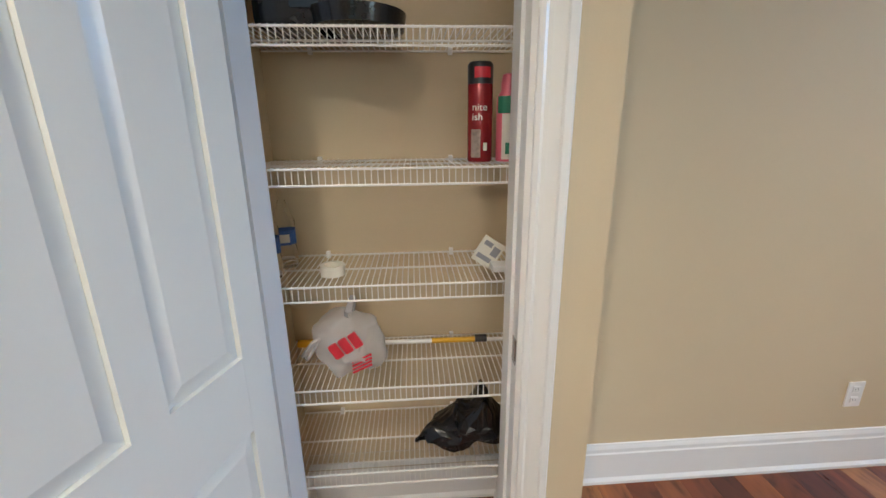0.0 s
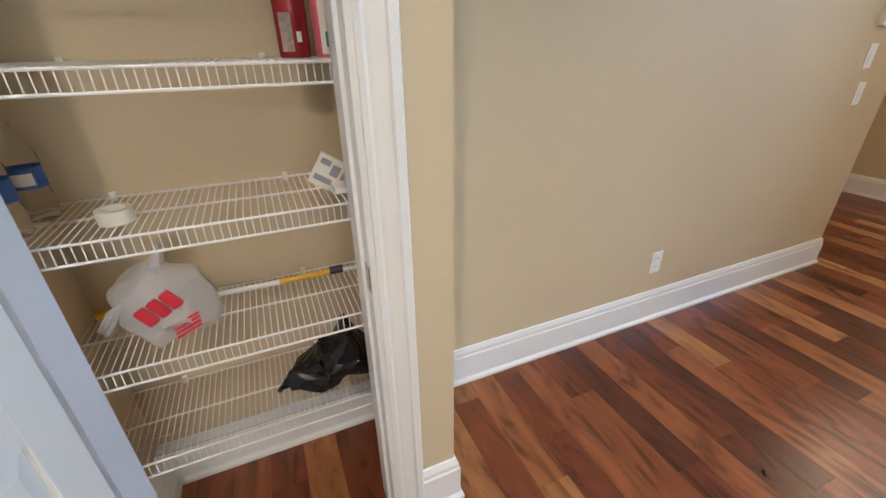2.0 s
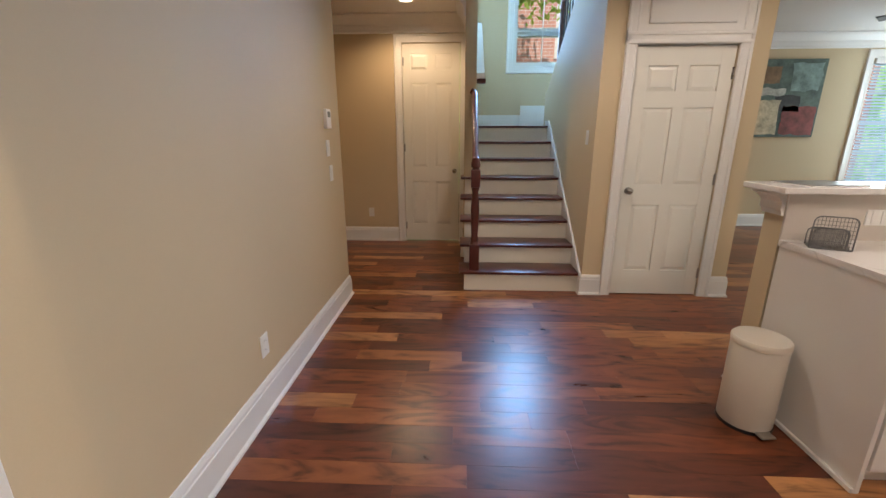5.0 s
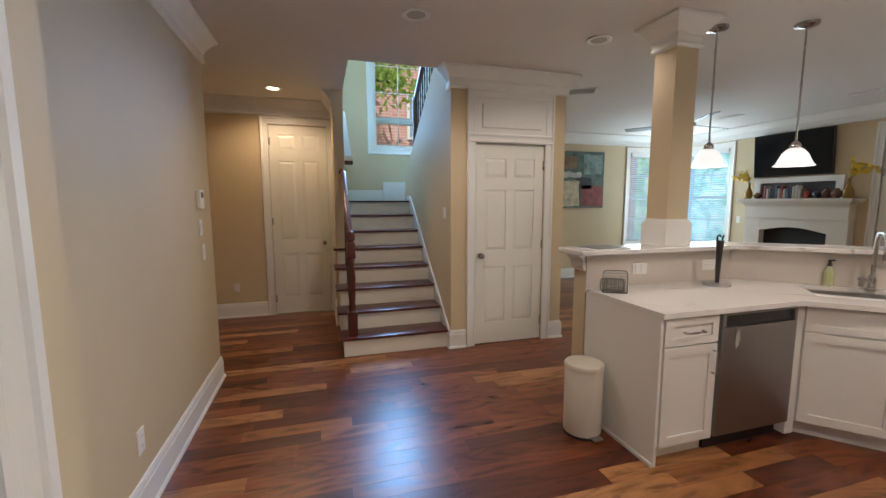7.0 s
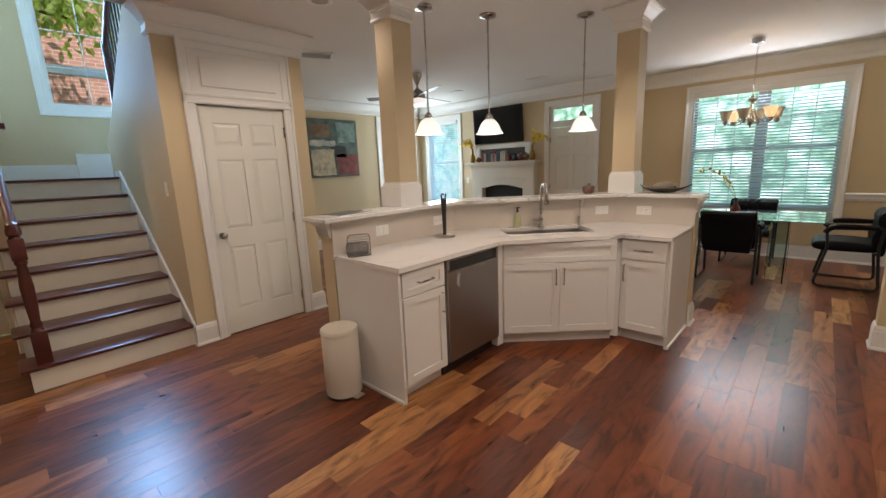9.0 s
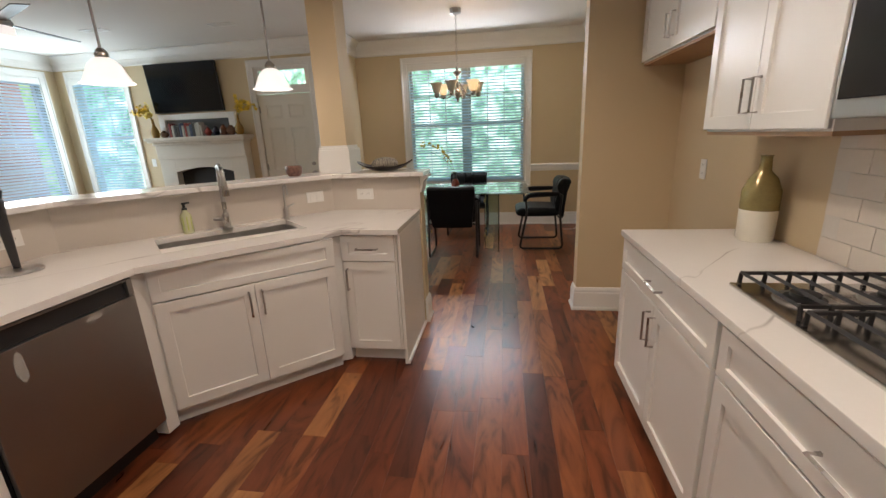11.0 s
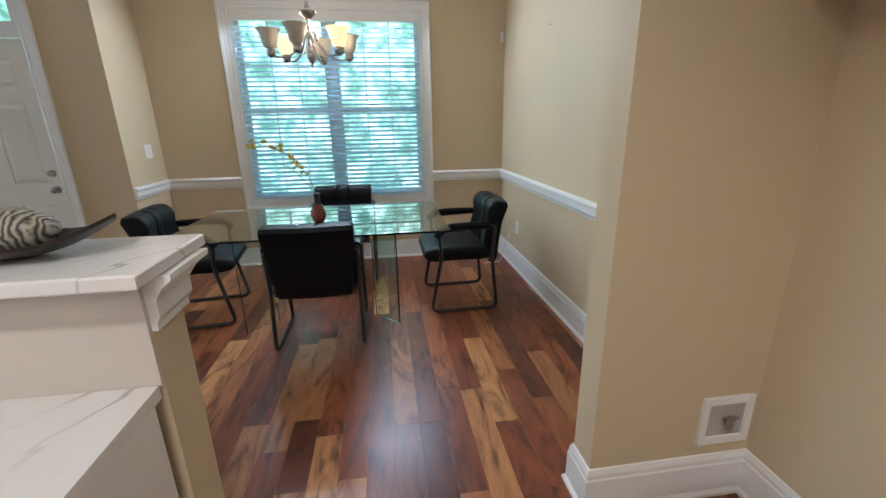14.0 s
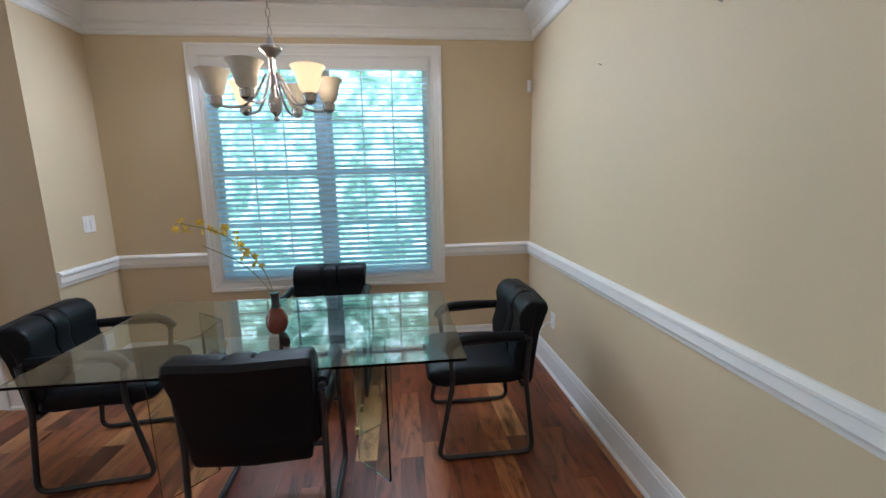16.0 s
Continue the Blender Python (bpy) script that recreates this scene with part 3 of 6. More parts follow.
def blinds(label, m, w, z0, z1, tilt, pitch=0.042):
    d = thing("window_blind", label, "blind", m, "window blinds")
    bm = bmesh.new()
    box(bm, 0.0, w, -0.05, 0.01, z1 - 0.07, z1, 0.004)
    part("valance", bm, WHITE, d, "white valance")
    bm = bmesh.new()
    box(bm, 0.004, w - 0.004, -0.045, 0.0, z0, z0 + 0.018, 0.003)
    part("bottom_rail", bm, BLIND, d)
    bm = bmesh.new()
    rows = [[(-0.024, -0.001), (0, 0.003), (0.024, -0.001)], [(-0.024, -0.003), (0, 0.001), (0.024, -0.003)]]
    vv = [[[bm.verts.new((x, y, z)) for y, z in r] for x in (0.004, w - 0.004)] for r in rows]
    for k in range(2):
        for j in range(2):
            bm.faces.new((vv[k][0][j], vv[k][1][j], vv[k][1][j + 1], vv[k][0][j + 1]))
    for a, b in (((0, 0), (1, 0)),):
        for s in (0, 1):
            bm.faces.new((vv[0][s][0], vv[0][s][1], vv[0][s][2], vv[1][s][2], vv[1][s][1], vv[1][s][0]))
        for j in (0, 2):
            bm.faces.new((vv[0][0][j], vv[0][1][j], vv[1][1][j], vv[1][0][j]))
    bmesh.ops.recalc_face_normals(bm, faces=bm.faces)
    me = mesh_of("slat", bm)
    me.materials.append(BLIND)
    z = z0 + 0.04
    while z < z1 - 0.08:
        s = new("slat", me)
        s.parent, s.location, s.rotation_euler = d, (0, -0.022, z), (radians(tilt), 0, 0)
        z += pitch
    for x in (0.12, w / 2, w - 0.12):
        bm = bmesh.new()
        cyl(bm, (x, -0.047, z0 + 0.01), (x, -0.047, z1 - 0.05), 0.0012, None, 5)
        part("ladder_cord", bm, BLIND, d)
    return d


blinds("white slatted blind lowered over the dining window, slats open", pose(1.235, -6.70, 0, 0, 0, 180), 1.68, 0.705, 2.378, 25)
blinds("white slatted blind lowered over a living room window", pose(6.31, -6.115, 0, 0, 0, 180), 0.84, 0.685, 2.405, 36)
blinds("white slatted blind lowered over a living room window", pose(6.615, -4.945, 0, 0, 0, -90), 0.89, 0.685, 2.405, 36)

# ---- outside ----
# emissive planes: the sunlight on the leaves is put into colour and glow
LEAVES = foliage_backdrop("glowing_leaves", 4.2, [(0.06, 0.14, 0.10, 1), (0.15, 0.30, 0.22, 1), (0.32, 0.52, 0.44, 1), (0.64, 0.82, 0.84, 1), (0.92, 0.98, 1.0, 1)])
LEAVES2 = foliage_backdrop("glowing_leaves_stair", 2.2, [(0.12, 0.25, 0.08, 1), (0.25, 0.45, 0.14, 1), (0.45, 0.68, 0.28, 1), (0.72, 0.88, 0.62, 1), (0.95, 1.0, 0.95, 1)])
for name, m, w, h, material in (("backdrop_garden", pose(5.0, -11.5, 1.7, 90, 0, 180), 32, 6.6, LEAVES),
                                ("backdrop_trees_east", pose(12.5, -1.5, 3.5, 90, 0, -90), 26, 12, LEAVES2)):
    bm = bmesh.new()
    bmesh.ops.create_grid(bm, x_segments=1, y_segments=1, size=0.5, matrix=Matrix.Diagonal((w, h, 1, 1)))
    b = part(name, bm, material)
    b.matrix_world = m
    tagged(b, "glowing backdrop painted as sunlit trees beyond the window", "trees", "", "structure")
bm = bmesh.new()
bmesh.ops.create_grid(bm, x_segments=1, y_segments=1, size=600)
g = part("ground", bm, mat("lawn", (0.07, 0.11, 0.04), 0.9, 0, 0.3, 2, 40, 0.1))
g.location.z = -0.35
tagged(g, "green lawn outside the house", "ground", "", "structure")
BRICKW = mat("red_brick_wall", (0.4, 0.15, 0.1), 0.85)
bt = BRICKW.node_tree
brk = bt.nodes.new("ShaderNodeTexBrick")
brk.inputs["Scale"].default_value = 1.0
brk.inputs["Brick Width"].default_value, brk.inputs["Row Height"].default_value, brk.inputs["Mortar Size"].default_value = 0.21, 0.075, 0.006
brk.inputs["Color1"].default_value, brk.inputs["Color2"].default_value, brk.inputs["Mortar"].default_value = (0.52, 0.25, 0.20, 1), (0.62, 0.33, 0.27, 1), (0.66, 0.60, 0.55, 1)
bmap = bt.nodes.new("ShaderNodeMapping")
bmap.inputs["Rotation"].default_value = (0, radians(90), radians(90))
bt.links.new(bt.nodes["Texture Coordinate"].outputs["Object"], bmap.inputs["Vector"])
bt.links.new(bmap.outputs[0], brk.inputs["Vector"])
bt.links.new(brk.outputs["Color"], bt.nodes["Principled BSDF"].inputs["Base Color"])
nb = thing("neighbour_house", "red brick neighbouring house with white windows", "house", None)
bm = bmesh.new()
box(bm, 11.0, 11.3, -9, 0.6, -0.35, 5.9)
part("wall", bm, BRICKW, nb)
bm = bmesh.new()
box(bm, 10.8, 11.6, -9.2, 0.8, 5.9, 6.1)
part("roof_edge", bm, WHITE, nb)
for y in (-1.78, -4.5):
    bm = bmesh.new()
    box(bm, 10.96, 11.0, y - 0.42, y + 0.42, 3.15, 4.4)
    wd = part("window", bm, WHITE, nb)
    bm = bmesh.new()
    box(bm, 10.945, 10.958, y - 0.35, y + 0.35, 3.22, 4.33)
    part("pane", bm, mat("dim_far_pane", (0.25, 0.32, 0.36), 0.1), wd)

# a garden tree whose branches hang before the stair window
tree = thing("garden_tree", "leafy green tree beside the neighbouring brick house", "tree", pose(9.4, 1.5, -0.35))
BARK = mat("grey_bark", (0.12, 0.09, 0.065), 0.85, 0, 0.3, 5, 40, 0.2)
bm = bmesh.new()
cyl(bm, (0, 0, 0), (0.1, -0.1, 3.6), 0.16, 0.11, 12), cyl(bm, (0.1, -0.1, 3.55), (0.0, 0.1, 6.4), 0.11, 0.03, 10)
BOUGHS = [((0.1, -0.1, 3.4), (0.0, -1.2, 4.6)), ((0.05, -0.05, 3.9), (0.2, -1.7, 5.3)), ((0.0, 0, 4.5), (-0.2, -1.2, 6.0)), ((0.1, 0, 3.8), (0.1, 1.3, 5.2)), ((0, 0, 4.6), (0.3, 0.9, 6.2)), ((0.0, -1.2, 4.6), (-0.1, -2.3, 4.9)), ((0.0, -1.2, 4.6), (-0.1, -2.7, 4.45))]
for a, b in BOUGHS:
    cyl(bm, a, b, 0.05, 0.012, 7)
part("trunk", bm, BARK, tree, "", True)
LEAF = mat("green_leaf", (0.30, 0.42, 0.09), 0.5, 0, 0.4, 3, 40, 0.0)
lnt = LEAF.node_tree
lthru, lboth = lnt.nodes.new("ShaderNodeBsdfTranslucent"), lnt.nodes.new("ShaderNodeMixShader")
lthru.inputs["Color"].default_value = (0.45, 0.62, 0.1, 1)
lboth.inputs[0].default_value = 0.5
lnt.links.new(lnt.nodes["Principled BSDF"].outputs[0], lboth.inputs[1])
lnt.links.new(lthru.outputs[0], lboth.inputs[2])
lnt.links.new(lboth.outputs[0], lnt.nodes["Material Output"].inputs["Surface"])
rl = random.Random(21)
bm = bmesh.new()
for k in range(2300):
    a, b = rl.choice(BOUGHS)
    u = rl.uniform(0.35, 1.05)
    p = Vector(a).lerp(Vector(b), u) + Vector([rl.gauss(0, 0.26) for _ in range(3)])
    m = Matrix.Translation(p) @ Euler([rl.uniform(0, 6.28) for _ in range(3)]).to_matrix().to_4x4()
    q = rl.uniform(0.06, 0.11)
    bm.faces.new([bm.verts.new(m @ (q * Vector(w))) for w in ((-1, 0, 0), (-0.2, 0.5, 0.1), (1, 0, 0), (-0.2, -0.5, 0.1))])
tagged(part("crown", bm, LEAF, tree, "loose crown of green leaves"), "loose crown of green leaves")

# ---- stairs ----
RISE, RUN, X0, NY0, NY1 = 0.186, 0.262, 3.61, -0.253, 0.70
stairs = thing("stairs", "straight flight with dark cherry treads and cream risers", "stairs", None, "", "structure")
for n in range(1, 9):
    x = X0 + RUN * (n - 1)
    zt = RISE * n
    bm = bmesh.new()
    box(bm, x + 0.028, x + 0.046, NY0, 0.79, zt - RISE + (0.001 if n == 1 else 0.0), zt - 0.026)
    part("riser", bm, RISER, stairs)
    if n < 8:
        bm = bmesh.new()
        box(bm, x, x + RUN + 0.03, NY0, 0.835 if n < 6 else 0.678, zt - 0.026, zt, 0.008)
        part("tread", bm, CHERRY, stairs, "dark cherry tread with a rounded nosing", True)
bm = bmesh.new()
pts = [(X0 + 0.046, 0.0)]
for n in range(1, 8):
    x = X0 + RUN * (n - 1) + 0.046
    pts += [(x, RISE * n - 0.027), (x + RUN, RISE * n - 0.027)]
pts += [(X0 + 0.046 + 7 * RUN, 0)]
slab_xz(bm, pts, 0.70, 0.787)
part("outer_stringer", bm, RISER, stairs)
bm = bmesh.new()
s = RISE / RUN
slab_xz(bm, [(3.595, 0), (3.595, 0.19), (3.66, 0.235), (X0 + 7 * RUN, 1.55), (X0 + 7 * RUN + 0.2, 1.55), (X0 + 7 * RUN + 0.2, 1.2), (3.9, 0)], -0.2545, -0.236)
part("wall_stringer", bm, WHITE, stairs, "white skirt board along the wall")
bm = bmesh.new()
box(bm, X0 + 7 * RUN + 0.05, 6.5, -1.4, 0.68, 1.30, RISE * 8 - 0.022)
part("landing_base", bm, RISER, stairs)
bm = bmesh.new()
box(bm, X0 + 7 * RUN, 6.5, -1.4, 0.68, RISE * 8 - 0.022, RISE * 8, 0.006)
part("landing", bm, CHERRY, stairs, "dark cherry landing board")
bm = bmesh.new()
box(bm, 6.482, 6.5, -1.4, 0.68, RISE * 8, RISE * 8 + 0.17), box(bm, 6.46, 6.482, -1.4, -0.02, RISE * 8, RISE * 8 + 0.30)
part("landing_skirt", bm, WHITE, stairs, "white skirting round the landing")
bm = bmesh.new()
for k in range(1, 7):
    box(bm, 5.9 - 0.26 * k, 6.18 - 0.26 * k, -1.4, -0.36, RISE * 8 + RISE * (k - 1), RISE * (8 + k))
part("upper_flight", bm, RISER, stairs)
bm = bmesh.new()
box(bm, 5.62, 6.0, -1.4, -0.30, RISE * 9 - 0.024, RISE * 9, 0.006)
part("upper_tread", bm, CHERRY, stairs)

# newel and handrail
newel = thing("stair_railing", "dark cherry newel post and handrail up the stairs", "railing")
bm = bmesh.new()
box(bm, 3.655, 3.745, 0.655, 0.745, RISE, RISE + 0.24, 0.004)
lathe(bm, [(0.044, 0.42), (0.03, 0.45), (0.036, 0.47), (0.028, 0.5), (0.036, 0.62), (0.038, 0.75), (0.03, 0.86), (0.026, 0.9), (0.036, 0.92), (0.03, 0.94)], 20, (3.70, 0.70, 0))
box(bm, 3.660, 3.740, 0.660, 0.740, 0.94, 1.09, 0.004)
lathe(bm, [(0.036, 1.09), (0.028, 1.105), (0.040, 1.115), (0.042, 1.14), (0.036, 1.17), (0.032, 1.19), (0.012, 1.205), (0.002, 1.208)], 20, (3.70, 0.70, 0))
part("newel_post", bm, CHERRY, newel, "turned dark cherry newel post", True)
bm = bmesh.new()
tube(bm, [(3.70, 0.70, 1.10), (4.70, 0.70, 1.10 + 1.0 * s)], 0.03, 12)
tube(bm, rounded([(4.62, 0.70, 1.045 + s), (4.70, 0.70, 1.10 + s), (4.71, 0.73, 1.12 + s)], 0.02), 0.031, 12)
part("handrail", bm, CHERRY, newel, "round dark cherry handrail", True)
for k in range(1, 8):
    x = 3.70 + 0.131 * k
    bm = bmesh.new()
    zb = RISE * (1 + int((x - X0) / RUN))
    cyl(bm, (x, 0.70, zb - 0.002), (x, 0.70, 1.09 + (x - 3.70) * s), 0.007, None, 8)
    part("baluster", bm, IRON, newel)
rake = thing("upper_railing", "dark wooden rail with wrought-iron balusters above the raked wall", "railing")
A, B = Vector((5.72, -0.305, 1.935)), Vector((4.22, -0.305, 2.905))
bm = bmesh.new()
tube(bm, [A + Vector((0, 0, 0.0)), B], 0.028, 8), tube(bm, [(5.775, -0.3, 1.495), (5.775, -0.3, 1.93), (5.70, -0.305, 1.95)], 0.02, 8)
part("shoe_rail", bm, CHERRY, rake)
bm = bmesh.new()
tube(bm, [(5.32, -0.305, 2.19), (5.32, -0.305, 2.86)], 0.035, 10), tube(bm, [(5.34, -0.305, 2.80), (4.22, -0.305, 3.58)], 0.03, 10)
part("rail_post", bm, CHERRY, rake, "", True)
for k in range(9):
    q = A.lerp(B, 0.32 + 0.075 * k)
    bm = bmesh.new()
    cyl(bm, q, q + Vector((0, 0, 0.62)), 0.008, None, 8)
    for u in (0.2, 0.42):
        box(bm, q.x - 0.02, q.x + 0.02, q.y - 0.006, q.y + 0.006, q.z + u - 0.006, q.z + u + 0.006), box(bm, q.x - 0.009, q.x + 0.009, q.y - 0.009, q.y + 0.009, q.z + u - 0.025, q.z + u + 0.025)
    part("baluster", bm, IRON, rake)
cap = thing("wall_rail_cap", "white raked wall cap with a dark rail end", "railing")
bm = bmesh.new()
slab_xz(bm, [(4.72, 1.935), (5.80, 2.66), (5.80, 2.73), (4.72, 2.005)], 0.595, 0.68)
part("white_cap", bm, WHITE, cap)
bm = bmesh.new()
box(bm, 4.66, 4.74, 0.585, 0.678, 1.90, 1.945, 0.006)
part("rail_end", bm, CHERRY, cap)

# ---- island ----
TOP, BAR = 0.884, 1.152
CT = [(1.445, -0.76), (1.445, -1.785), (0.775, -2.50), (0.438, -2.50), (0.438, -3.165), (1.09, -3.165), (2.125, -2.04), (2.125, -0.76)]
HOLE_C, HU, HV = Vector((1.40, -2.42)), Vector((-0.677, -0.736)).normalized(), Vector((0.736, -0.677)).normalized()


def cut_slab(bm, pts, hole, z0, z1):
    """A worktop with an opening: outline and hole bridged into one ring face."""
    lo = [[bm.verts.new((x, y, z)) for x, y in loop] for loop in (pts, hole) for z in (z0, z1)]
    for k, (bot, top) in enumerate(((lo[0], lo[1]), (lo[2], lo[3]))):
        n = len(bot)
        for j in range(n):
            bm.faces.new((bot[j], bot[(j + 1) % n], top[(j + 1) % n], top[j]))
    for o, h in ((lo[0], lo[2]), (lo[1], lo[3])):
        es = []
        for loop in (o, h):
            n = len(loop)
            for j in range(n):
                e = bm.edges.get((loop[j], loop[(j + 1) % n]))
                es.append(e)
        bmesh.ops.triangle_fill(bm, use_beauty=True, use_dissolve=False, edges=es)
    bmesh.ops.recalc_face_normals(bm, faces=bm.faces)


def diag(u, v):
    p = HOLE_C + HU * u + HV * v
    return (p.x, p.y)


SINK = [diag(-0.37, -0.2), diag(0.37, -0.2), diag(0.37, 0.2), diag(-0.37, 0.2)]
bm = bmesh.new()
cut_slab(bm, CT, SINK, TOP - 0.03, TOP)
ct = tagged(part("island_worktop", bm, QUARTZ), "white veined quartz worktop on the island", "worktop")
bm = bmesh.new()
prism(bm, [diag(-0.372, -0.202), diag(0.372, -0.202), diag(0.372, 0.202), diag(-0.372, 0.202)], TOP - 0.23, TOP - 0.032)
for f in [f for f in bm.faces if f.normal.z > 0.9]:
    bm.faces.remove(f)
bmesh.ops.solidify(bm, geom=bm.faces[:], thickness=-0.004)
sink = thing("sink", "stainless undermount sink set in the island", "sink")
part("basin", bm, STEEL, sink)
bm = bmesh.new()
p = diag(0, 0.02)
cyl(bm, (*p, TOP - 0.226), (*p, TOP - 0.221), 0.045, None, 20)
part("drain", bm, NICKEL, sink)


def pull(parent, c, d, n, length=0.13):
    """A square bar pull centred at c, along d, standing off along n."""
    c, d, n = Vector(c), Vector(d).normalized(), Vector(n).normalized()
    bm = bmesh.new()
    a, b = c - d * length / 2, c + d * length / 2
    tube(bm, [a, a + n * 0.028, b + n * 0.028, b], 0.0055, 4)
    return part("bar_pull", bm, NICKEL, parent, "satin nickel bar pull")


def shaker(parent, name, x0, x1, z0, z1, y=0.0, st=0.055):
    """A shaker front in the plane y, facing -y: a mitred frame and a recessed panel."""
    t = min(st, (z1 - z0) * 0.28)
    loops = [(0, 0, y), (0, 0, y - 0.0185), (0.0015, 0.0015, y - 0.02), (st - 0.001, t - 0.001, y - 0.02), (st, t, y - 0.009), (st, t, y)]
    bm = bmesh.new()
    rings = [[bm.verts.new(p) for p in ((x0 + i, h, z0 + j), (x1 - i, h, z0 + j), (x1 - i, h, z1 - j), (x0 + i, h, z1 - j))] for i, j, h in loops]
    for p, q in zip(rings, rings[1:] + rings[:1]):
        for k in range(4):
            bm.faces.new((p[k], p[(k + 1) % 4], q[(k + 1) % 4], q[k]))
    bmesh.ops.recalc_face_normals(bm, faces=bm.faces)
    f = part(name, bm, CAB, parent)
    bm = bmesh.new()
    box(bm, x0 + st - 0.001, x1 - st + 0.001, y - 0.010, y - 0.001, z0 + t - 0.001, z1 - t + 0.001)
    part("recessed_panel", bm, CAB, f)
    return f


def cabinet(label, m, w, deep, doors, drawer=True, end="", toe=0.1):
    """A base unit: local x along the front, y into it, the front at y = 0."""
    c = thing("base_cabinet", label, "cabinet", m, "kitchen base cabinets")
    bm = bmesh.new()
    box(bm, 0, w, 0.001, deep, toe, TOP - 0.031), box(bm, 0.0, w, 0.06, deep, 0.0, toe)
    part("body", bm, CAB, c)
    zt = TOP - 0.04
    zd = 0.685 if drawer else zt
    if drawer:
        f = shaker(c, "drawer_front", 0.01, w - 0.01, zd + 0.004, zt, 0.0, 0.045)
        if drawer != "false":
            pull(f, (w / 2, -0.02, (zd + zt) / 2), (1, 0, 0), (0, -1, 0))
    n = doors
    for k in range(n):
        a, b = 0.01 + (w - 0.02) * k / n + 0.001, 0.01 + (w - 0.02) * (k + 1) / n - 0.001
        f = shaker(c, "cabinet_door", a, b, toe + 0.01, zd - 0.004)
        hx = (b - 0.03) if (n == 2 and k == 0) or (n == 1 and end != "l") else a + 0.03
        pull(f, (hx, -0.02, zd - 0.11), (0, 0, 1), (0, -1, 0))
    return c


cabinet("white shaker base cabinet with a drawer beside the dishwasher", pose(1.485, -0.785, 0, 0, 0, -90), 0.395, 0.635, 1, True)
cabinet("white shaker sink cabinet with two doors and a false drawer front", pose(1.478, -1.855, 0, 0, 0, -90 - 47.4), 0.90, 0.40, 2, "false")
cabinet("white shaker base cabinet at the end of the island", pose(0.808, -2.545, 0, 0, 0, 180), 0.345, 0.6, 1, True, "l")
bm = bmesh.new()
prism(bm, [(1.478, -1.788), (1.476, -1.858), (2.11, -2.05), (2.11, -1.788)], 0.02, TOP - 0.032)
tagged(part("corner_filler", bm, CAB), "white filler panel at an island corner", "cabinet")
bm = bmesh.new()
prism(bm, [(0.885, -2.535), (0.868, -2.514), (0.806, -2.543), (0.806, -3.15), (1.09, -3.15)], 0.02, TOP - 0.032)
tagged(part("corner_filler", bm, CAB), "white filler panel at an island corner", "cabinet")
bm = bmesh.new()
box(bm, 1.468, 2.12, -0.7845, -0.766, 0, TOP - 0.031)
tagged(part("end_panel", bm, CAB), "white end panel of the island", "cabinet")
bm = bmesh.new()
box(bm, 0.44, 0.458, -3.14, -2.545, 0, TOP - 0.031)
tagged(part("end_panel", bm, CAB), "white end panel of the island", "cabinet")
dw = thing("dishwasher", "stainless dishwasher with a pocket handle built into the island", "dishwasher", pose(1.483, -1.186, 0, 0, 0, -90))
bm = bmesh.new()
box(bm, 0.004, 0.592, 0.0, 0.58, 0.1, TOP - 0.035)
part("body", bm, BLACKP, dw)
bm = bmesh.new()
box(bm, 0.004, 0.592, -0.024, -0.001, 0.115, 0.765, 0.003), box(bm, 0.004, 0.03, -0.024, -0.001, 0.768, TOP - 0.04, 0.002), box(bm, 0.566, 0.592, -0.024, -0.001, 0.768, TOP - 0.04, 0.002), box(bm, 0.031, 0.565, -0.024, -0.001, 0.835, TOP - 0.04, 0.002)
part("front_panel", bm, DARKSTEEL, dw, "brushed stainless front")
bm = bmesh.new()
box(bm, 0.031, 0.565, -0.008, -0.002, 0.766, 0.834)
part("handle_pocket", bm, BLACKP, dw, "dark pocket handle")
FILM = mat("torn_film", (0.36, 0.35, 0.33), 0.25, 0, 0.1, 30, 200, 0.2)
for x, z, a, b in ((0.40, 0.745, 0.04, 0.012), (0.12, 0.69, 0.02, 0.06)):
    bm = bmesh.new()
    r = [bm.verts.new((x + a * math.cos(q * 0.7) * (0.8 + 0.3 * ((q * 7) % 3) / 3), -0.0255, z + b * math.sin(q * 0.7))) for q in range(9)]
    bm.faces.new(r)
    part("film_remnant", bm, FILM, dw, "torn protective film")
bm = bmesh.new()
box(bm, 0.004, 0.592, 0.05, 0.07, 0.0, 0.1)
part("toe_plate", bm, BLACKP, dw)

for label, x0, x1, y0, y1 in (("white shoe strip along the end of the island", 1.468, 2.12, -0.7655, -0.750), ("white shoe strip along the end of the island", 0.425, 0.4395, -3.14, -2.545)):
    bm = bmesh.new()
    box(bm, x0, x1, y0, y1, 0.0, 0.022, 0.004)
    tagged(part("trim_shoe", bm, WHITE), label, "trim", "", "structure")

# raised bar on a low wall
PF = [(2.135, -0.765), (2.135, -2.044), (1.094, -3.177), (0.432, -3.177)]
PB = [(0.432, -3.307), (1.151, -3.307), (2.265, -2.093), (2.265, -0.765)]
bm = bmesh.new()
prism(bm, PF + PB, 0, BAR - 0.032)
setting("wall_pony", bm, PAINT, "low tan wall behind the island")
bm = bmesh.new()
prism(bm, PF + [(x, y + 0.0) for x, y in ((0.432, -3.1655), (1.0895, -3.1655), (2.1235, -2.0395), (2.1235, -0.765))], TOP, BAR - 0.033)
setting("trim_backsplash", bm, SPLASH, "taupe stone backsplash behind the island worktop", "backsplash")
bm = bmesh.new()
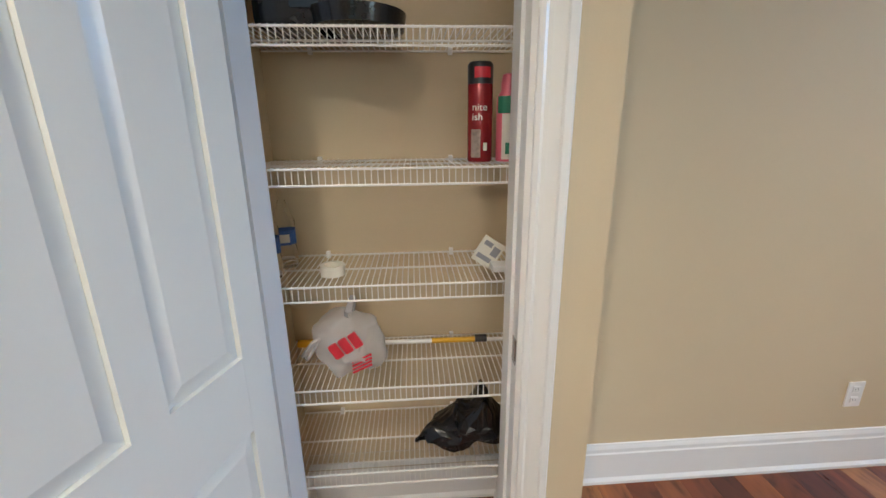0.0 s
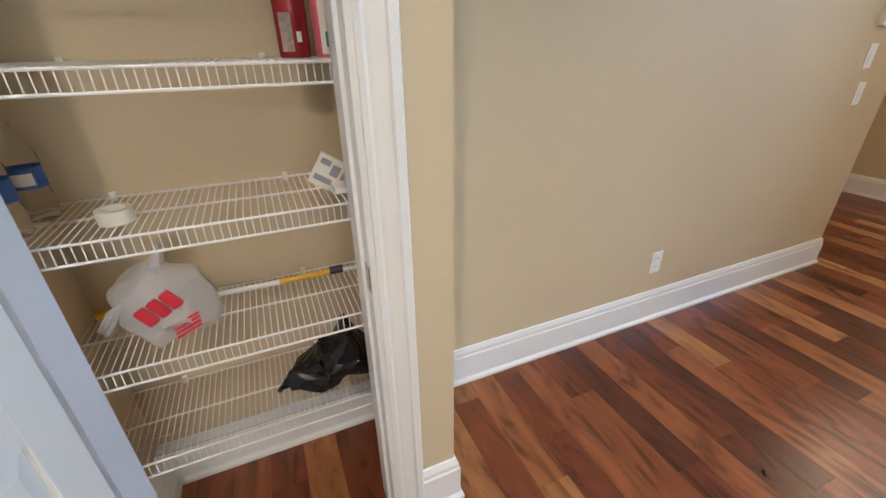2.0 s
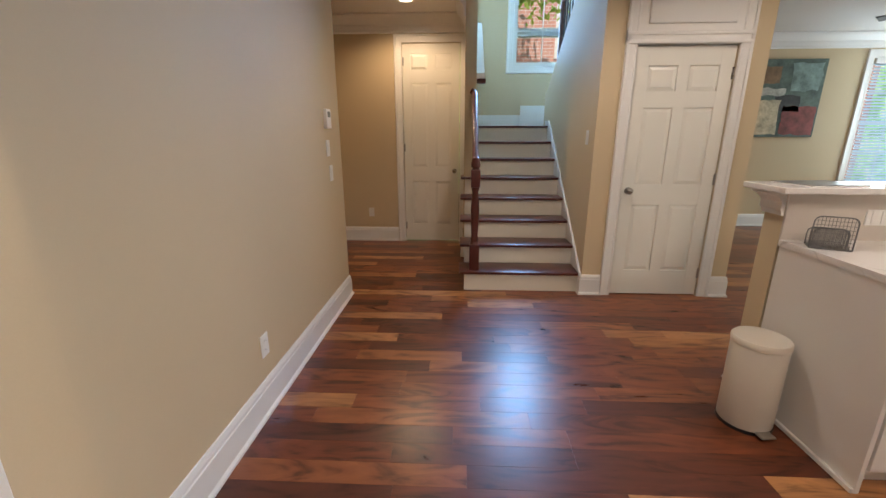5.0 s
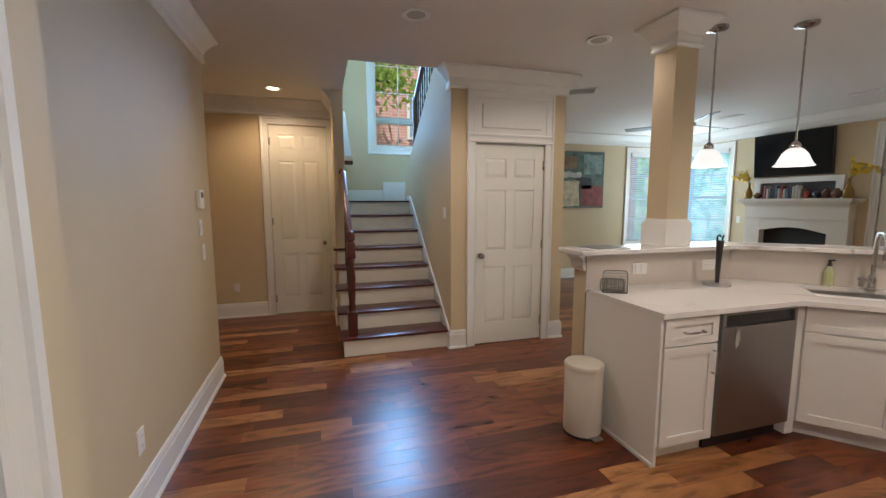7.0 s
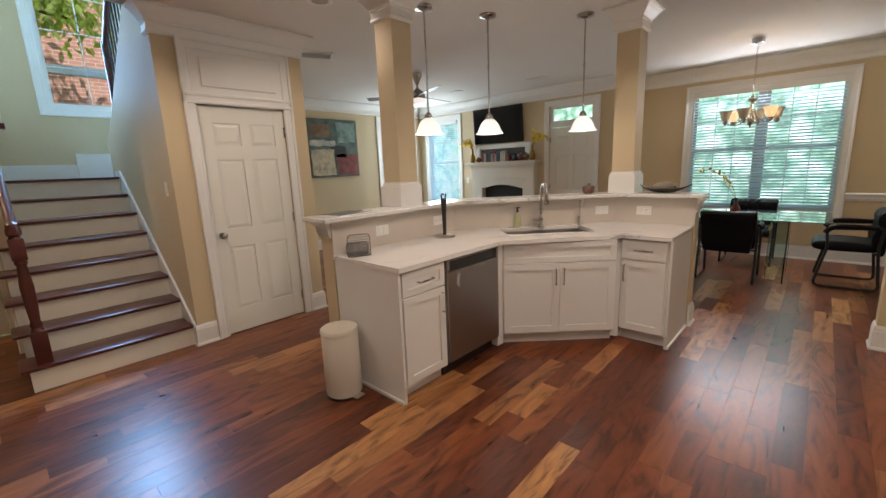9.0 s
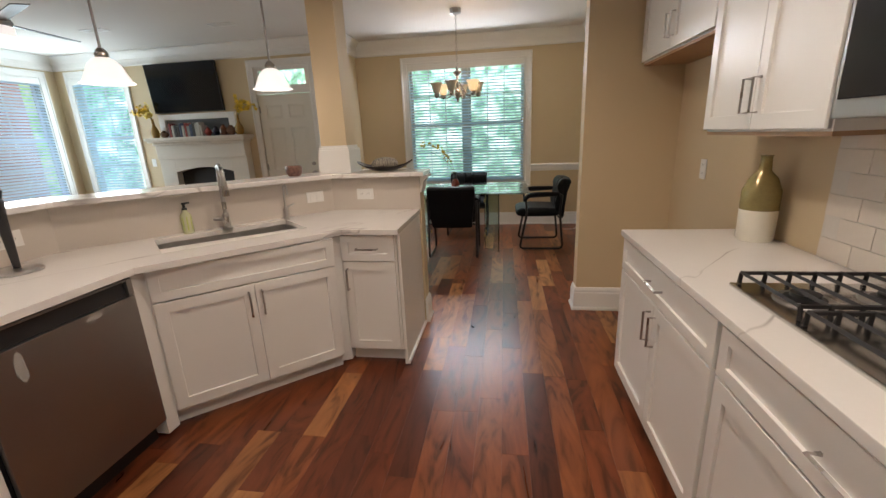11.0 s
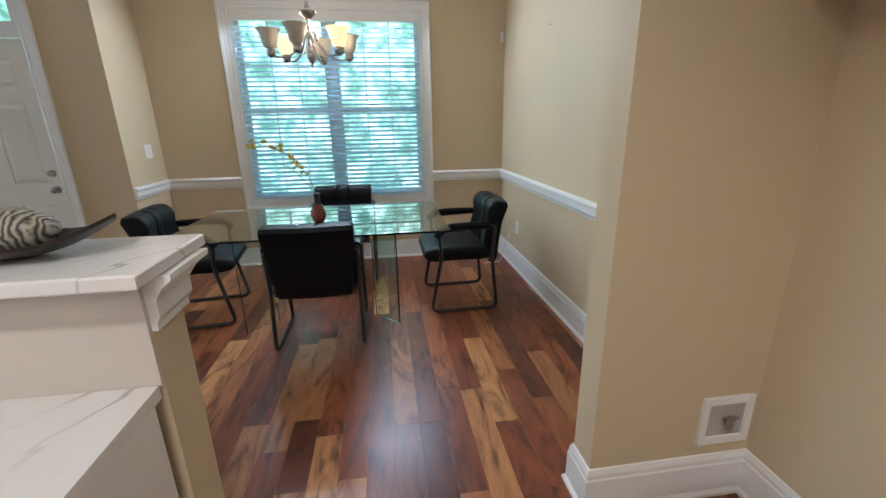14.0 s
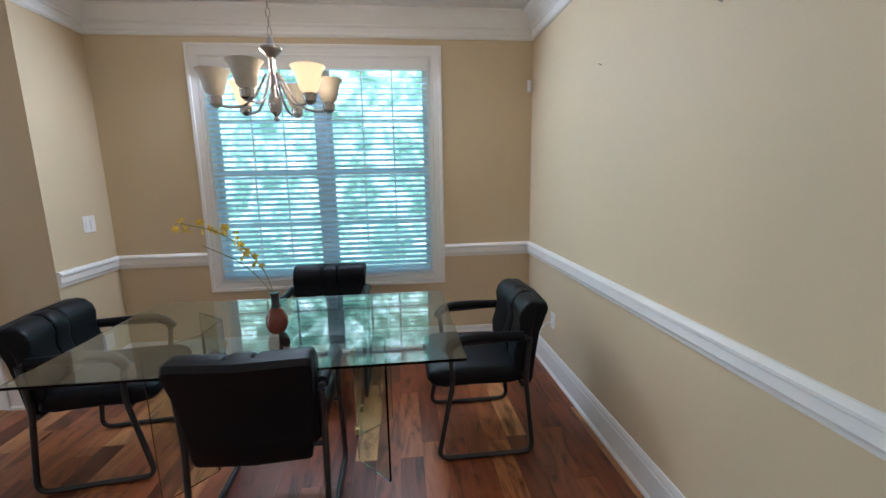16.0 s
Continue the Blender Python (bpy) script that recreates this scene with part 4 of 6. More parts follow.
prism(bm, [(2.03, -0.665), (2.03, -2.0), (1.045, -3.09), (0.388, -3.09), (0.388, -3.38), (1.173, -3.38), (2.32, -2.111), (2.32, -0.665)], BAR - 0.03, BAR)
bmesh.ops.bevel(bm, geom=[e for e in bm.edges if abs(e.verts[0].co.z - e.verts[1].co.z) < 1e-6], offset=0.004, segments=1, affect="EDGES")
tagged(part("bar_top", bm, QUARTZ), "white veined quartz bar top above the island", "worktop")
CORB = [(0, BAR - 0.15), (0.012, BAR - 0.15), (0.012, BAR - 0.135), (0.02, BAR - 0.12), (0.02, BAR - 0.085), (0.035, BAR - 0.06), (0.055, BAR - 0.045), (0.055, BAR - 0.0315), (0, BAR - 0.0315)]
moulding("trim_bar", CORB, [(0.432, -3.178), (0.432, -3.307), (1.151, -3.307), (2.265, -2.093), (2.265, -0.765), (2.137, -0.765)][::-1], "white moulding under the bar top")
moulding("baseboard", BASE, [(0.432, -3.15), (0.432, -3.307), (1.151, -3.307), (2.265, -2.093), (2.265, -0.765), (2.12, -0.765)][::-1], "tall white baseboard with a stepped cap")


def column(name, x, y):
    c = thing(name, "square tan column with a white base and stepped capital", "column", pose(x, y, 0), "", "structure")
    h = 0.096
    bm = bmesh.new()
    box(bm, -h, h, -h, h, BAR + 0.19, 2.6)
    part("shaft", bm, PAINT, c, "tan painted shaft")
    bm = bmesh.new()
    b = h + 0.022
    box(bm, -b, b, -b, b, BAR, BAR + 0.165, 0.002), box(bm, -b + 0.008, b - 0.008, -b + 0.008, b - 0.008, BAR + 0.165, BAR + 0.18, 0.003), box(bm, -b + 0.015, b - 0.015, -b + 0.015, b - 0.015, BAR + 0.18, BAR + 0.195)
    part("column_base", bm, WHITE, c, "white painted base")
    bm = bmesh.new()
    sweep(bm, [(o, z) for o, z in CROWN], [(-h, -h), (-h, h), (h, h), (h, -h)], True)
    part("capital", bm, WHITE, c, "white moulded capital")
    return c


column("column_1", 2.24, -1.53)
column("column_2", 1.045, -3.275)

# ---- pantry ----
WIRE = mat("white_coated_wire", (0.82, 0.80, 0.75), 0.35, 0, 0.02, 20, 100, 0.0)


bm = bmesh.new()
tube(bm, [(0, 1.782, 0.0018), (0, 1.482, 0.0018), (0, 1.48, -0.042)], 0.0015, 5)
WIRE_MESH = mesh_of("deck_wire", bm)
WIRE_MESH.materials.append(WIRE)


def wire_shelf(z):
    s = thing("wire_shelf", "white coated wire shelf across the pantry", "shelf", pose(0, 0, z), "pantry wire shelves")
    x0, x1, yf, yb = -0.34, 0.40, 1.482, 1.782
    for k in range(46):
        w = new("deck_wire", WIRE_MESH)
        w.parent, w.location = s, (x0 + 0.006 + k * 0.01608, 0, 0)
    for y, h in ((yf, -0.002), (yf - 0.003, -0.042), ((yf + yb) / 2, -0.003), (yb, -0.002)):
        bm = bmesh.new()
        cyl(bm, (x0, y, h), (x1, y, h), 0.0032, None, 8)
        part("support_rod", bm, WIRE, s)
    for x in (-0.2, 0.21):
        bm = bmesh.new()
        box(bm, x - 0.007, x + 0.007, yb - 0.006, 1.79, -0.012, 0.012, 0.003)
        part("wall_clip", bm, PLASTIC, s)
    return s


for z in (1.664, 1.349, 1.042, 0.727, 0.43):
    wire_shelf(z)

APPL = mat("black_gloss_appliance", (0.012, 0.013, 0.016), 0.16, 0, 0.1, 8, 90, 0.0)
ap = thing("small_appliance", "glossy black kitchen appliance on the top shelf", "appliance", pose(-0.168, 1.63, 1.6675))
bm = bmesh.new()
box(bm, -0.1, 0.1, -0.11, 0.1, 0.0, 0.3, 0.02)
part("housing", bm, APPL, ap)
bm = bmesh.new()
box(bm, -0.012, 0.055, -0.116, -0.108, 0.04, 0.26, 0.004)
part("front_window", bm, mat("smoked_panel", (0.03, 0.045, 0.06), 0.08, 0, 0.1, 8, 90, 0.0), ap, "smoked blue-black panel")
pan = thing("frying_pan", "black round pan lying on the top shelf", "pan", pose(-0.04, 1.60, 1.6675))
bm = bmesh.new()
lathe(bm, [(0.095, 0), (0.118, 0.008), (0.125, 0.045), (0.120, 0.045), (0.112, 0.012), (0.0, 0.006)][:5], 32)
part("pan_body", bm, APPL, pan, "", True)
bm = bmesh.new()
box(bm, -0.13, -0.10, -0.02, 0.02, 0.032, 0.042, 0.004)
part("pan_handle", bm, BLACKP, pan)

RED, PINK, DKRED = mat("deep_red_can", (0.28, 0.02, 0.025), 0.25, 0.2, 0.05, 8, 90, 0.0), mat("pink_can", (0.75, 0.16, 0.22), 0.3, 0, 0.05, 8, 90, 0.0), mat("red_print", (0.6, 0.03, 0.05), 0.4, 0, 0.05, 8, 90, 0.0)
GREEN, LABELW = mat("green_label", (0.03, 0.22, 0.12), 0.4, 0, 0.05, 8, 90, 0.0), mat("cream_label", (0.75, 0.72, 0.62), 0.45, 0, 0.04, 20, 90, 0.0)


def lettering(text, parent, m, size, material, name="lettering"):
    c = bpy.data.curves.new(name, "FONT")
    c.body, c.size, c.extrude, c.align_x = text, size, 0.0003, "CENTER"
    c.materials.append(material)
    ob = new(name, c)
    ob.parent, ob.matrix_local = parent, m
    return ob


def label_arc(parent, name, r, z0, z1, a0, a1, material):
    bm = bmesh.new()
    n = 8
    v = [[bm.verts.new((r * math.sin(radians(a0 + (a1 - a0) * k / n)), -r * math.cos(radians(a0 + (a1 - a0) * k / n)), z)) for z in (z0, z1)] for k in range(n + 1)]
    for a, b in zip(v, v[1:]):
        bm.faces.new((a[0], b[0], b[1], a[1]))
    return part(name, bm, material, parent)


can = thing("spray_can", "tall deep red spray can with a black cap", "spray can", pose(0.274, 1.60, 1.3525))
bm = bmesh.new()
lathe(bm, [(0.031, 0), (0.0335, 0.006), (0.0335, 0.196), (0.031, 0.202)], 28)
part("can_body", bm, RED, can, "", True)
bm = bmesh.new()
lathe(bm, [(0.0338, 0.198), (0.0338, 0.245), (0.029, 0.252)], 28)
part("cap", bm, BLACKP, can, "black cap", True)
label_arc(can, "cap_badge", 0.0345, 0.212, 0.238, -35, 40, DKRED)
lettering("nite", can, pose(-0.006, -0.0342, 0.132, 90, 0, -8), 0.026, LABELW)
lettering("ish", can, pose(-0.012, -0.0342, 0.108, 90, 0, -14), 0.026, LABELW)
label_arc(can, "picture_patch", 0.0341, 0.012, 0.085, -50, -5, mat("grey_brown_print", (0.32, 0.24, 0.2), 0.5, 0, 0.5, 60, 200, 0.0))
label_arc(can, "small_seal", 0.0341, 0.03, 0.05, 8, 26, LABELW)
can2 = thing("spray_can", "pink spray can with a green and cream label", "spray can", pose(0.350, 1.60, 1.3525))
bm = bmesh.new()
lathe(bm, [(0.029, 0), (0.031, 0.006), (0.031, 0.165), (0.02, 0.182), (0.02, 0.2), (0.016, 0.222), (0.008, 0.226)], 28)
part("can_body", bm, PINK, can2, "", True)
label_arc(can2, "green_label", 0.0317, 0.125, 0.168, -70, 60, GREEN)
label_arc(can2, "cream_label", 0.0316, 0.006, 0.124, -40, 60, LABELW)
label_arc(can2, "print_bars", 0.0319, 0.02, 0.05, -20, 5, GREEN)

CLEAR = glass("clear_plastic", (0.96, 0.98, 1.0), 0.05, 1.15)
for x, y in ((-0.310, 1.56), (-0.295, 1.66)):
    b = thing("water_bottle", "clear plastic water bottle with a blue label", "bottle", pose(x, y, 1.0455), "water bottles")
    bm = bmesh.new()
    lathe(bm, [(0.026, 0), (0.031, 0.01), (0.031, 0.06), (0.029, 0.065), (0.031, 0.07), (0.031, 0.14), (0.012, 0.19), (0.012, 0.2)], 20)
    part("bottle_body", bm, CLEAR, b, "", True)
    label_arc(b, "label", 0.0318, 0.072, 0.115, -180, 180, mat("blue_label", (0.05, 0.14, 0.45), 0.4, 0, 0.4, 60, 90, 0.0))
    label_arc(b, "label_patch", 0.0323, 0.08, 0.105, -30, 40, LABELW)
roll = thing("tape_roll", "cream roll of masking tape lying on the shelf", "tape", pose(-0.145, 1.57, 1.0455))
bm = bmesh.new()
lathe(bm, [(0.024, 0), (0.034, 0.0), (0.034, 0.03), (0.024, 0.03), (0.022, 0.015)], 28)
part("tape", bm, LABELW, roll, "", True)
pk = thing("small_packet", "white printed packet leaning in the shelf corner", "packet", pose(0.285, 1.62, 1.0475, 0, 32, -12))
bm = bmesh.new()
box(bm, -0.035, 0.035, -0.006, 0.006, 0.0, 0.085, 0.002)
part("packet", bm, LABELW, pk)
for k, (x0, x1, z0, z1) in enumerate(((-0.026, 0.0, 0.06, 0.075), (0.006, 0.028, 0.04, 0.07), (-0.026, 0.02, 0.015, 0.03))):
    bm = bmesh.new()
    box(bm, x0, x1, -0.0068, -0.0058, z0, z1)
    part("print_bar", bm, mat("grey_print", (0.3, 0.3, 0.32), 0.5), pk)
bx = thing("small_box", "flat white box lying in the shelf corner", "box", pose(0.345, 1.57, 1.0455))
bm = bmesh.new()
box(bm, -0.035, 0.035, -0.03, 0.03, 0, 0.016, 0.002)
part("box", bm, PLASTIC, bx)


def crumple(bm, amount, freq, seed):
    for v in bm.verts:
        d = noise.noise_vector(v.co * freq + Vector((seed, seed * 2, 0)))
        v.co += d * amount


BAGM = glass("thin_white_bag", (0.74, 0.73, 0.74), 0.35, 1.05)
bb = BAGM.node_tree.nodes["Principled BSDF"]
bb.inputs["Transmission Weight"].default_value = 0.0
bb.inputs["Alpha"].default_value = 0.42
bag = thing("plastic_bag", "stuffed translucent white carrier bag with red print on the shelf", "bag", pose(-0.118, 1.60, 0.7305))
bm = bmesh.new()
bmesh.ops.create_icosphere(bm, subdivisions=4, radius=1, matrix=Matrix.Translation((0, 0, 0.088)) @ Matrix.Diagonal((0.108, 0.085, 0.098, 1)))
crumple(bm, 0.03, 12, 3), crumple(bm, 0.008, 45, 5)
for v in bm.verts:
    v.co.z = max(v.co.z, 0.0)
part("bag_body", bm, BAGM, bag, "", True)
bm = bmesh.new()
tube(bm, [(-0.06, -0.04, 0.13), (-0.10, -0.05, 0.11), (-0.13, -0.05, 0.07), (-0.125, -0.045, 0.055), (-0.10, -0.04, 0.09), (-0.07, -0.03, 0.14)], 0.008, 6)
part("bag_handle", bm, BAGM, bag, "knotted bag handle", True)
bm = bmesh.new()
tube(bm, [(0.0, -0.02, 0.16), (0.005, -0.03, 0.20), (0.02, -0.02, 0.235), (0.01, 0, 0.19)], 0.012, 6)
part("bag_handle", bm, BAGM, bag, "", True)
for k in range(3):
    bm = bmesh.new()
    box(bm, -0.013, 0.013, -0.002, 0.002, -0.024, 0.024, 0.005)
    r = part("print_shape", bm, DKRED, bag, "red print")
    r.matrix_local = pose(-0.025 + 0.028 * k, -0.092, 0.105 + 0.016 * k, 0, -30, 4)
for k in range(4):
    bm = bmesh.new()
    box(bm, -0.03, 0.03, -0.001, 0.001, -0.003, 0.003)
    r = part("print_line", bm, DKRED, bag)
    r.matrix_local = pose(0.045, -0.086, 0.075 - 0.011 * k, 0, -20, 8)
pole = thing("extension_pole", "yellow and white extension pole lying on the shelf", "pole", pose(0, 1.755, 0.7395))
YEL = mat("yellow_plastic", (0.75, 0.42, 0.02), 0.4, 0, 0.05, 10, 90, 0.0)
for name, x0, x1, r, material in (("grip", -0.315, -0.25, 0.013, YEL), ("white_tube", -0.25, 0.137, 0.008, PLASTIC), ("yellow_tube", 0.137, 0.285, 0.009, YEL), ("collar", 0.285, 0.325, 0.013, BLACKP), ("tip", 0.325, 0.39, 0.007, PLASTIC)):
    bm = bmesh.new()
    cyl(bm, (x0, -0.04 + 0.02 * (0.34 - x0), 0.001 + r - 0.008), (x1, -0.04 + 0.02 * (0.34 - x1), 0.001 + r - 0.008), r, None, 14)
    part(name, bm, material, pole, "", True)
BIN = mat("black_bag_film", (0.008, 0.008, 0.009), 0.22, 0, 0.2, 10, 80, 0.05)
bb2 = thing("black_plastic_bag", "crumpled black plastic bag on the lowest shelf", "bag", pose(0.225, 1.60, 0.4335))
bm = bmesh.new()
bmesh.ops.create_icosphere(bm, subdivisions=4, radius=1, matrix=Matrix.Translation((0.03, 0, 0.07)) @ Matrix.Diagonal((0.12, 0.08, 0.085, 1)))
for v in bm.verts:
    if v.co.x < 0.0:
        v.co.x *= 1.0 + 0.9 * min(1, -v.co.x * 9)
        v.co.z *= max(0.25, 1 + v.co.x * 5)
crumple(bm, 0.03, 12, 8), crumple(bm, 0.012, 38, 2)
for v in bm.verts:
    v.co.z += 0.07 * math.exp(-((v.co.x - 0.07) / 0.03) ** 2) * (v.co.z > 0.1)
for v in bm.verts:
    v.co.z, v.co.x, v.co.y = max(v.co.z, 0.0), min(v.co.x, 0.148), min(v.co.y, 0.17)
part("bag_body", bm, BIN, bb2)
tray = thing("acrylic_panel", "clear plastic sheet lying on the lowest shelf", "sheet", pose(0.02, 1.53, 0.4335))
bm = bmesh.new()
box(bm, -0.34, 0.35, -0.035, 0.03, 0, 0.003, 0.001)
part("sheet", bm, CLEAR, tray)

# ---- wall fittings ----


def plate(label, m, kind="outlet", w=0.072, h=0.118):
    """A wall plate in the plane y = 0 facing -y, centred on its origin."""
    p = thing("wall_plate", label, "switch" if kind != "outlet" else "outlet", m, "wall plates")
    bm = bmesh.new()
    box(bm, -w / 2, w / 2, -0.006, 0.0, -h / 2, h / 2, 0.0025)
    part("cover", bm, PLASTIC, p)
    if kind == "outlet":
        for z in ((-0.025, 0.025) if h > w else (0,)):
            for x in ((0,) if h > w else (-0.025, 0.025)):
                bm = bmesh.new()
                box(bm, x - 0.016, x + 0.016, -0.0085, -0.005, z - 0.015, z + 0.015, 0.003)
                f = part("socket", bm, PLASTIC, p)
                bm = bmesh.new()
                for dx in (-0.006, 0.006):
                    box(bm, x + dx - 0.001, x + dx + 0.001, -0.0088, -0.0083, z - 0.003, z + 0.006)
                part("slots", bm, BLACKP, f)
    else:
        n = max(1, round((w - 0.03) / 0.045))
        for k in range(n):
            x = (k - (n - 1) / 2) * 0.046
            bm = bmesh.new()
            box(bm, x - 0.016, x + 0.016, -0.0095, -0.005, -0.033, 0.033, 0.002)
            part("rocker", bm, PLASTIC, p)
    return p


plate("white outlet plate on the tan wall", pose(1.90, 1.81, 0.36))
plate("white double switch plate by the hall", pose(3.139, 1.81, 1.29), "switch")
plate("white switch plate by the hall", pose(3.175, 1.81, 1.105), "switch")
plate("white outlet plate in the hall", pose(5.43, 2.02, 0.386, 0, 0, -90))
plate("white switch plate beside the stairs", pose(3.78, -0.255, 1.36, 0, 0, 180), "switch")
plate("white outlet plate on the fridge wall", pose(-1.36, -3.02, 1.128, 0, 0, 90))
plate("white outlet plate low on the dining wall", pose(-1.30, -6.09, 0.411, 0, 0, 90))
plate("white switch plate in the dining corner", pose(2.03, -6.45, 1.197, 0, 0, -90), "switch", 0.115)
plate("white switch plate by the mantel", pose(5.22, -6.10, 1.15, 0, 0, 180), "switch")
for x, y, rz, kind, lab in ((2.1235, -1.20, -90, "switch", "white plate on the island backsplash"), (2.1235, -1.83, -90, "outlet", "white plate on the island backsplash"),
                            (1.18, -3.0665, -132.6, "switch", "cream double rocker plate on the island backsplash"), (0.838, -3.1655, 180, "outlet", "white double outlet plate on the island backsplash")):
    plate(lab, pose(x, y, 1.0, 0, 0, rz), kind, 0.125, 0.078)
th = thing("thermostat", "white wall thermostat by the hall", "thermostat", pose(3.135, 1.81, 1.496))
bm = bmesh.new()
box(bm, -0.05, 0.05, -0.028, 0, -0.068, 0.068, 0.006)
part("housing", bm, PLASTIC, th)
bm = bmesh.new()
box(bm, -0.03, 0.03, -0.0295, -0.027, 0.01, 0.05, 0.001)
part("display", bm, mat("lcd_grey", (0.3, 0.33, 0.3), 0.2), th, "grey display")
ib = thing("water_supply_box", "white recessed ice-maker supply box in the wall", "supply box", pose(-1.236, -3.46, 0.338, 0, 0, 180))
bm = bmesh.new()
for x0, x1, z0, z1 in ((-0.102, -0.075, -0.1, 0.1), (0.075, 0.102, -0.1, 0.1), (-0.075, 0.075, 0.07, 0.1), (-0.075, 0.075, -0.1, -0.07)):
    box(bm, x0, x1, -0.012, 0, z0, z1, 0.002)
part("flange", bm, PLASTIC, ib)
bm = bmesh.new()
box(bm, -0.075, 0.075, -0.003, 0.0, -0.07, 0.07)
part("recess", bm, mat("shadowed_recess_plastic", (0.45, 0.43, 0.4), 0.5), ib)
bm = bmesh.new()
cyl(bm, (0, -0.03, -0.02), (0, -0.03, 0.025), 0.014, None, 12), cyl(bm, (-0.025, -0.028, 0.02), (0.03, -0.028, 0.02), 0.006, None, 8), cyl(bm, (0, -0.004, 0), (0, -0.03, 0), 0.008, None, 8)
part("valve", bm, NICKEL, ib, "nickel valve")

# ---- trash can ----
tc = thing("trash_can", "cream enamelled pedal bin with a domed lid", "trash can", pose(1.905, -0.615, 0, 0, 0, -84))
CREAM = mat("cream_enamel", (0.72, 0.66, 0.56), 0.3, 0, 0.03, 6, 90, 0.0)
bm = bmesh.new()
lathe(bm, [(0.114, 0.012), (0.118, 0.02), (0.118, 0.425), (0.115, 0.43)], 40)
part("body", bm, CREAM, tc, "", True)
bm = bmesh.new()
lathe(bm, [(0.121, 0.433), (0.122, 0.452), (0.115, 0.463), (0.09, 0.469), (0.04, 0.472), (0.002, 0.473)], 40)
part("lid", bm, CREAM, tc, "", True)
bm = bmesh.new()
lathe(bm, [(0.121, 0), (0.121, 0.014), (0.1, 0.014)], 40)
part("base_ring", bm, BLACKP, tc, "", True)
bm = bmesh.new()
box(bm, -0.035, 0.035, -0.16, -0.11, 0.012, 0.022, 0.004)
part("pedal", bm, STEEL, tc, "steel pedal")
bm = bmesh.new()
box(bm, -0.02, 0.02, 0.118, 0.145, 0.30, 0.36, 0.005)
part("hinge_box", bm, CREAM, tc)

# ---- things on the island ----
fc = thing("kitchen_faucet", "tall satin nickel pull-down faucet behind the sink", "faucet", pose(1.53, -2.56, TOP, 0, 0, -90 - 47.4))
bm = bmesh.new()
lathe(bm, [(0.03, 0), (0.03, 0.008), (0.02, 0.014), (0.02, 0.09), (0.014, 0.1)], 20)
tube(bm, rounded([(0, 0, 0.09), (0, 0, 0.36), (0, -0.09, 0.40), (0, -0.18, 0.36), (0, -0.185, 0.29)], 0.07, 8), 0.0125, 14)
part("spout", bm, NICKEL, fc, "", True)
bm = bmesh.new()
cyl(bm, (0, -0.185, 0.30), (0, -0.187, 0.22), 0.016, 0.018, 16)
part("spray_head", bm, NICKEL, fc, "", True)
bm = bmesh.new()
cyl(bm, (0, 0, 0.06), (-0.07, 0, 0.07), 0.013, 0.009, 14)
part("lever", bm, NICKEL, fc, "", True)
f2 = thing("filter_faucet", "small chrome filtered-water faucet behind the sink", "faucet", pose(1.29, -2.84, TOP, 0, 0, -137.4))
bm = bmesh.new()
lathe(bm, [(0.024, 0), (0.02, 0.01), (0.012, 0.03), (0.018, 0.06), (0.01, 0.085)], 16)
tube(bm, rounded([(0, 0, 0.07), (0, 0, 0.22), (0, -0.09, 0.24), (0, -0.1, 0.17)], 0.04, 6), 0.006, 10)
part("spout", bm, STEEL, f2, "", True)
bm = bmesh.new()
cyl(bm, (0.0, 0, 0.075), (0.06, 0, 0.10), 0.006, None, 10)
part("lever", bm, STEEL, f2, "", True)
sp = thing("soap_bottle", "soap bottle with green label and black pump", "soap dispenser", pose(1.71, -2.45, TOP))
bm = bmesh.new()
lathe(bm, [(0.028, 0), (0.03, 0.006), (0.03, 0.11), (0.014, 0.13), (0.014, 0.14)], 20)
part("bottle_body", bm, mat("pale_soap", (0.55, 0.56, 0.35), 0.25), sp, "", True)
label_arc(sp, "label", 0.0307, 0.02, 0.1, -180, 180, mat("lime_label", (0.42, 0.5, 0.08), 0.4, 0, 0.3, 50, 90, 0.0))
bm = bmesh.new()
cyl(bm, (0, 0, 0.14), (0, 0, 0.175), 0.008, None, 10), box(bm, -0.008, 0.008, -0.04, 0.01, 0.172, 0.183, 0.003), cyl(bm, (0, 0, 0.138), (0, 0, 0.152), 0.014, None, 14)
part("pump", bm, BLACKP, sp, "black pump", True)
ph = thing("paper_towel_holder", "black paper towel post on a round chrome base", "towel holder", pose(1.95, -1.72, TOP))
bm = bmesh.new()
lathe(bm, [(0.085, 0), (0.085, 0.008), (0.078, 0.016), (0.01, 0.02)], 32)
part("base", bm, STEEL, ph, "chrome base", True)
bm = bmesh.new()
lathe(bm, [(0.013, 0.016), (0.017, 0.12), (0.02, 0.24), (0.026, 0.31), (0.022, 0.32)], 16)
tube(bm, rounded([(0.0, 0.012, 0.30), (0.0, 0.03, 0.34), (0.0, 0.012, 0.36), (0.0, -0.005, 0.345)], 0.01, 4), 0.006, 8), tube(bm, [(0, -0.012, 0.30), (0, -0.03, 0.355)], 0.006, 8)
part("post", bm, BLACKP, ph, "", True)
MESHG = mat("grey_metal_mesh", (0.18, 0.18, 0.18), 0.45, 0.6, 0.2, 90, 300, 0.2)
nh = thing("napkin_holder", "grey metal mesh holder on the island worktop", "holder", pose(1.98, -0.87, TOP, 0, 0, 62))
bm = bmesh.new()
box(bm, -0.075, 0.075, -0.05, 0.05, 0.0, 0.006, 0.002)
part("tray", bm, MESHG, nh)
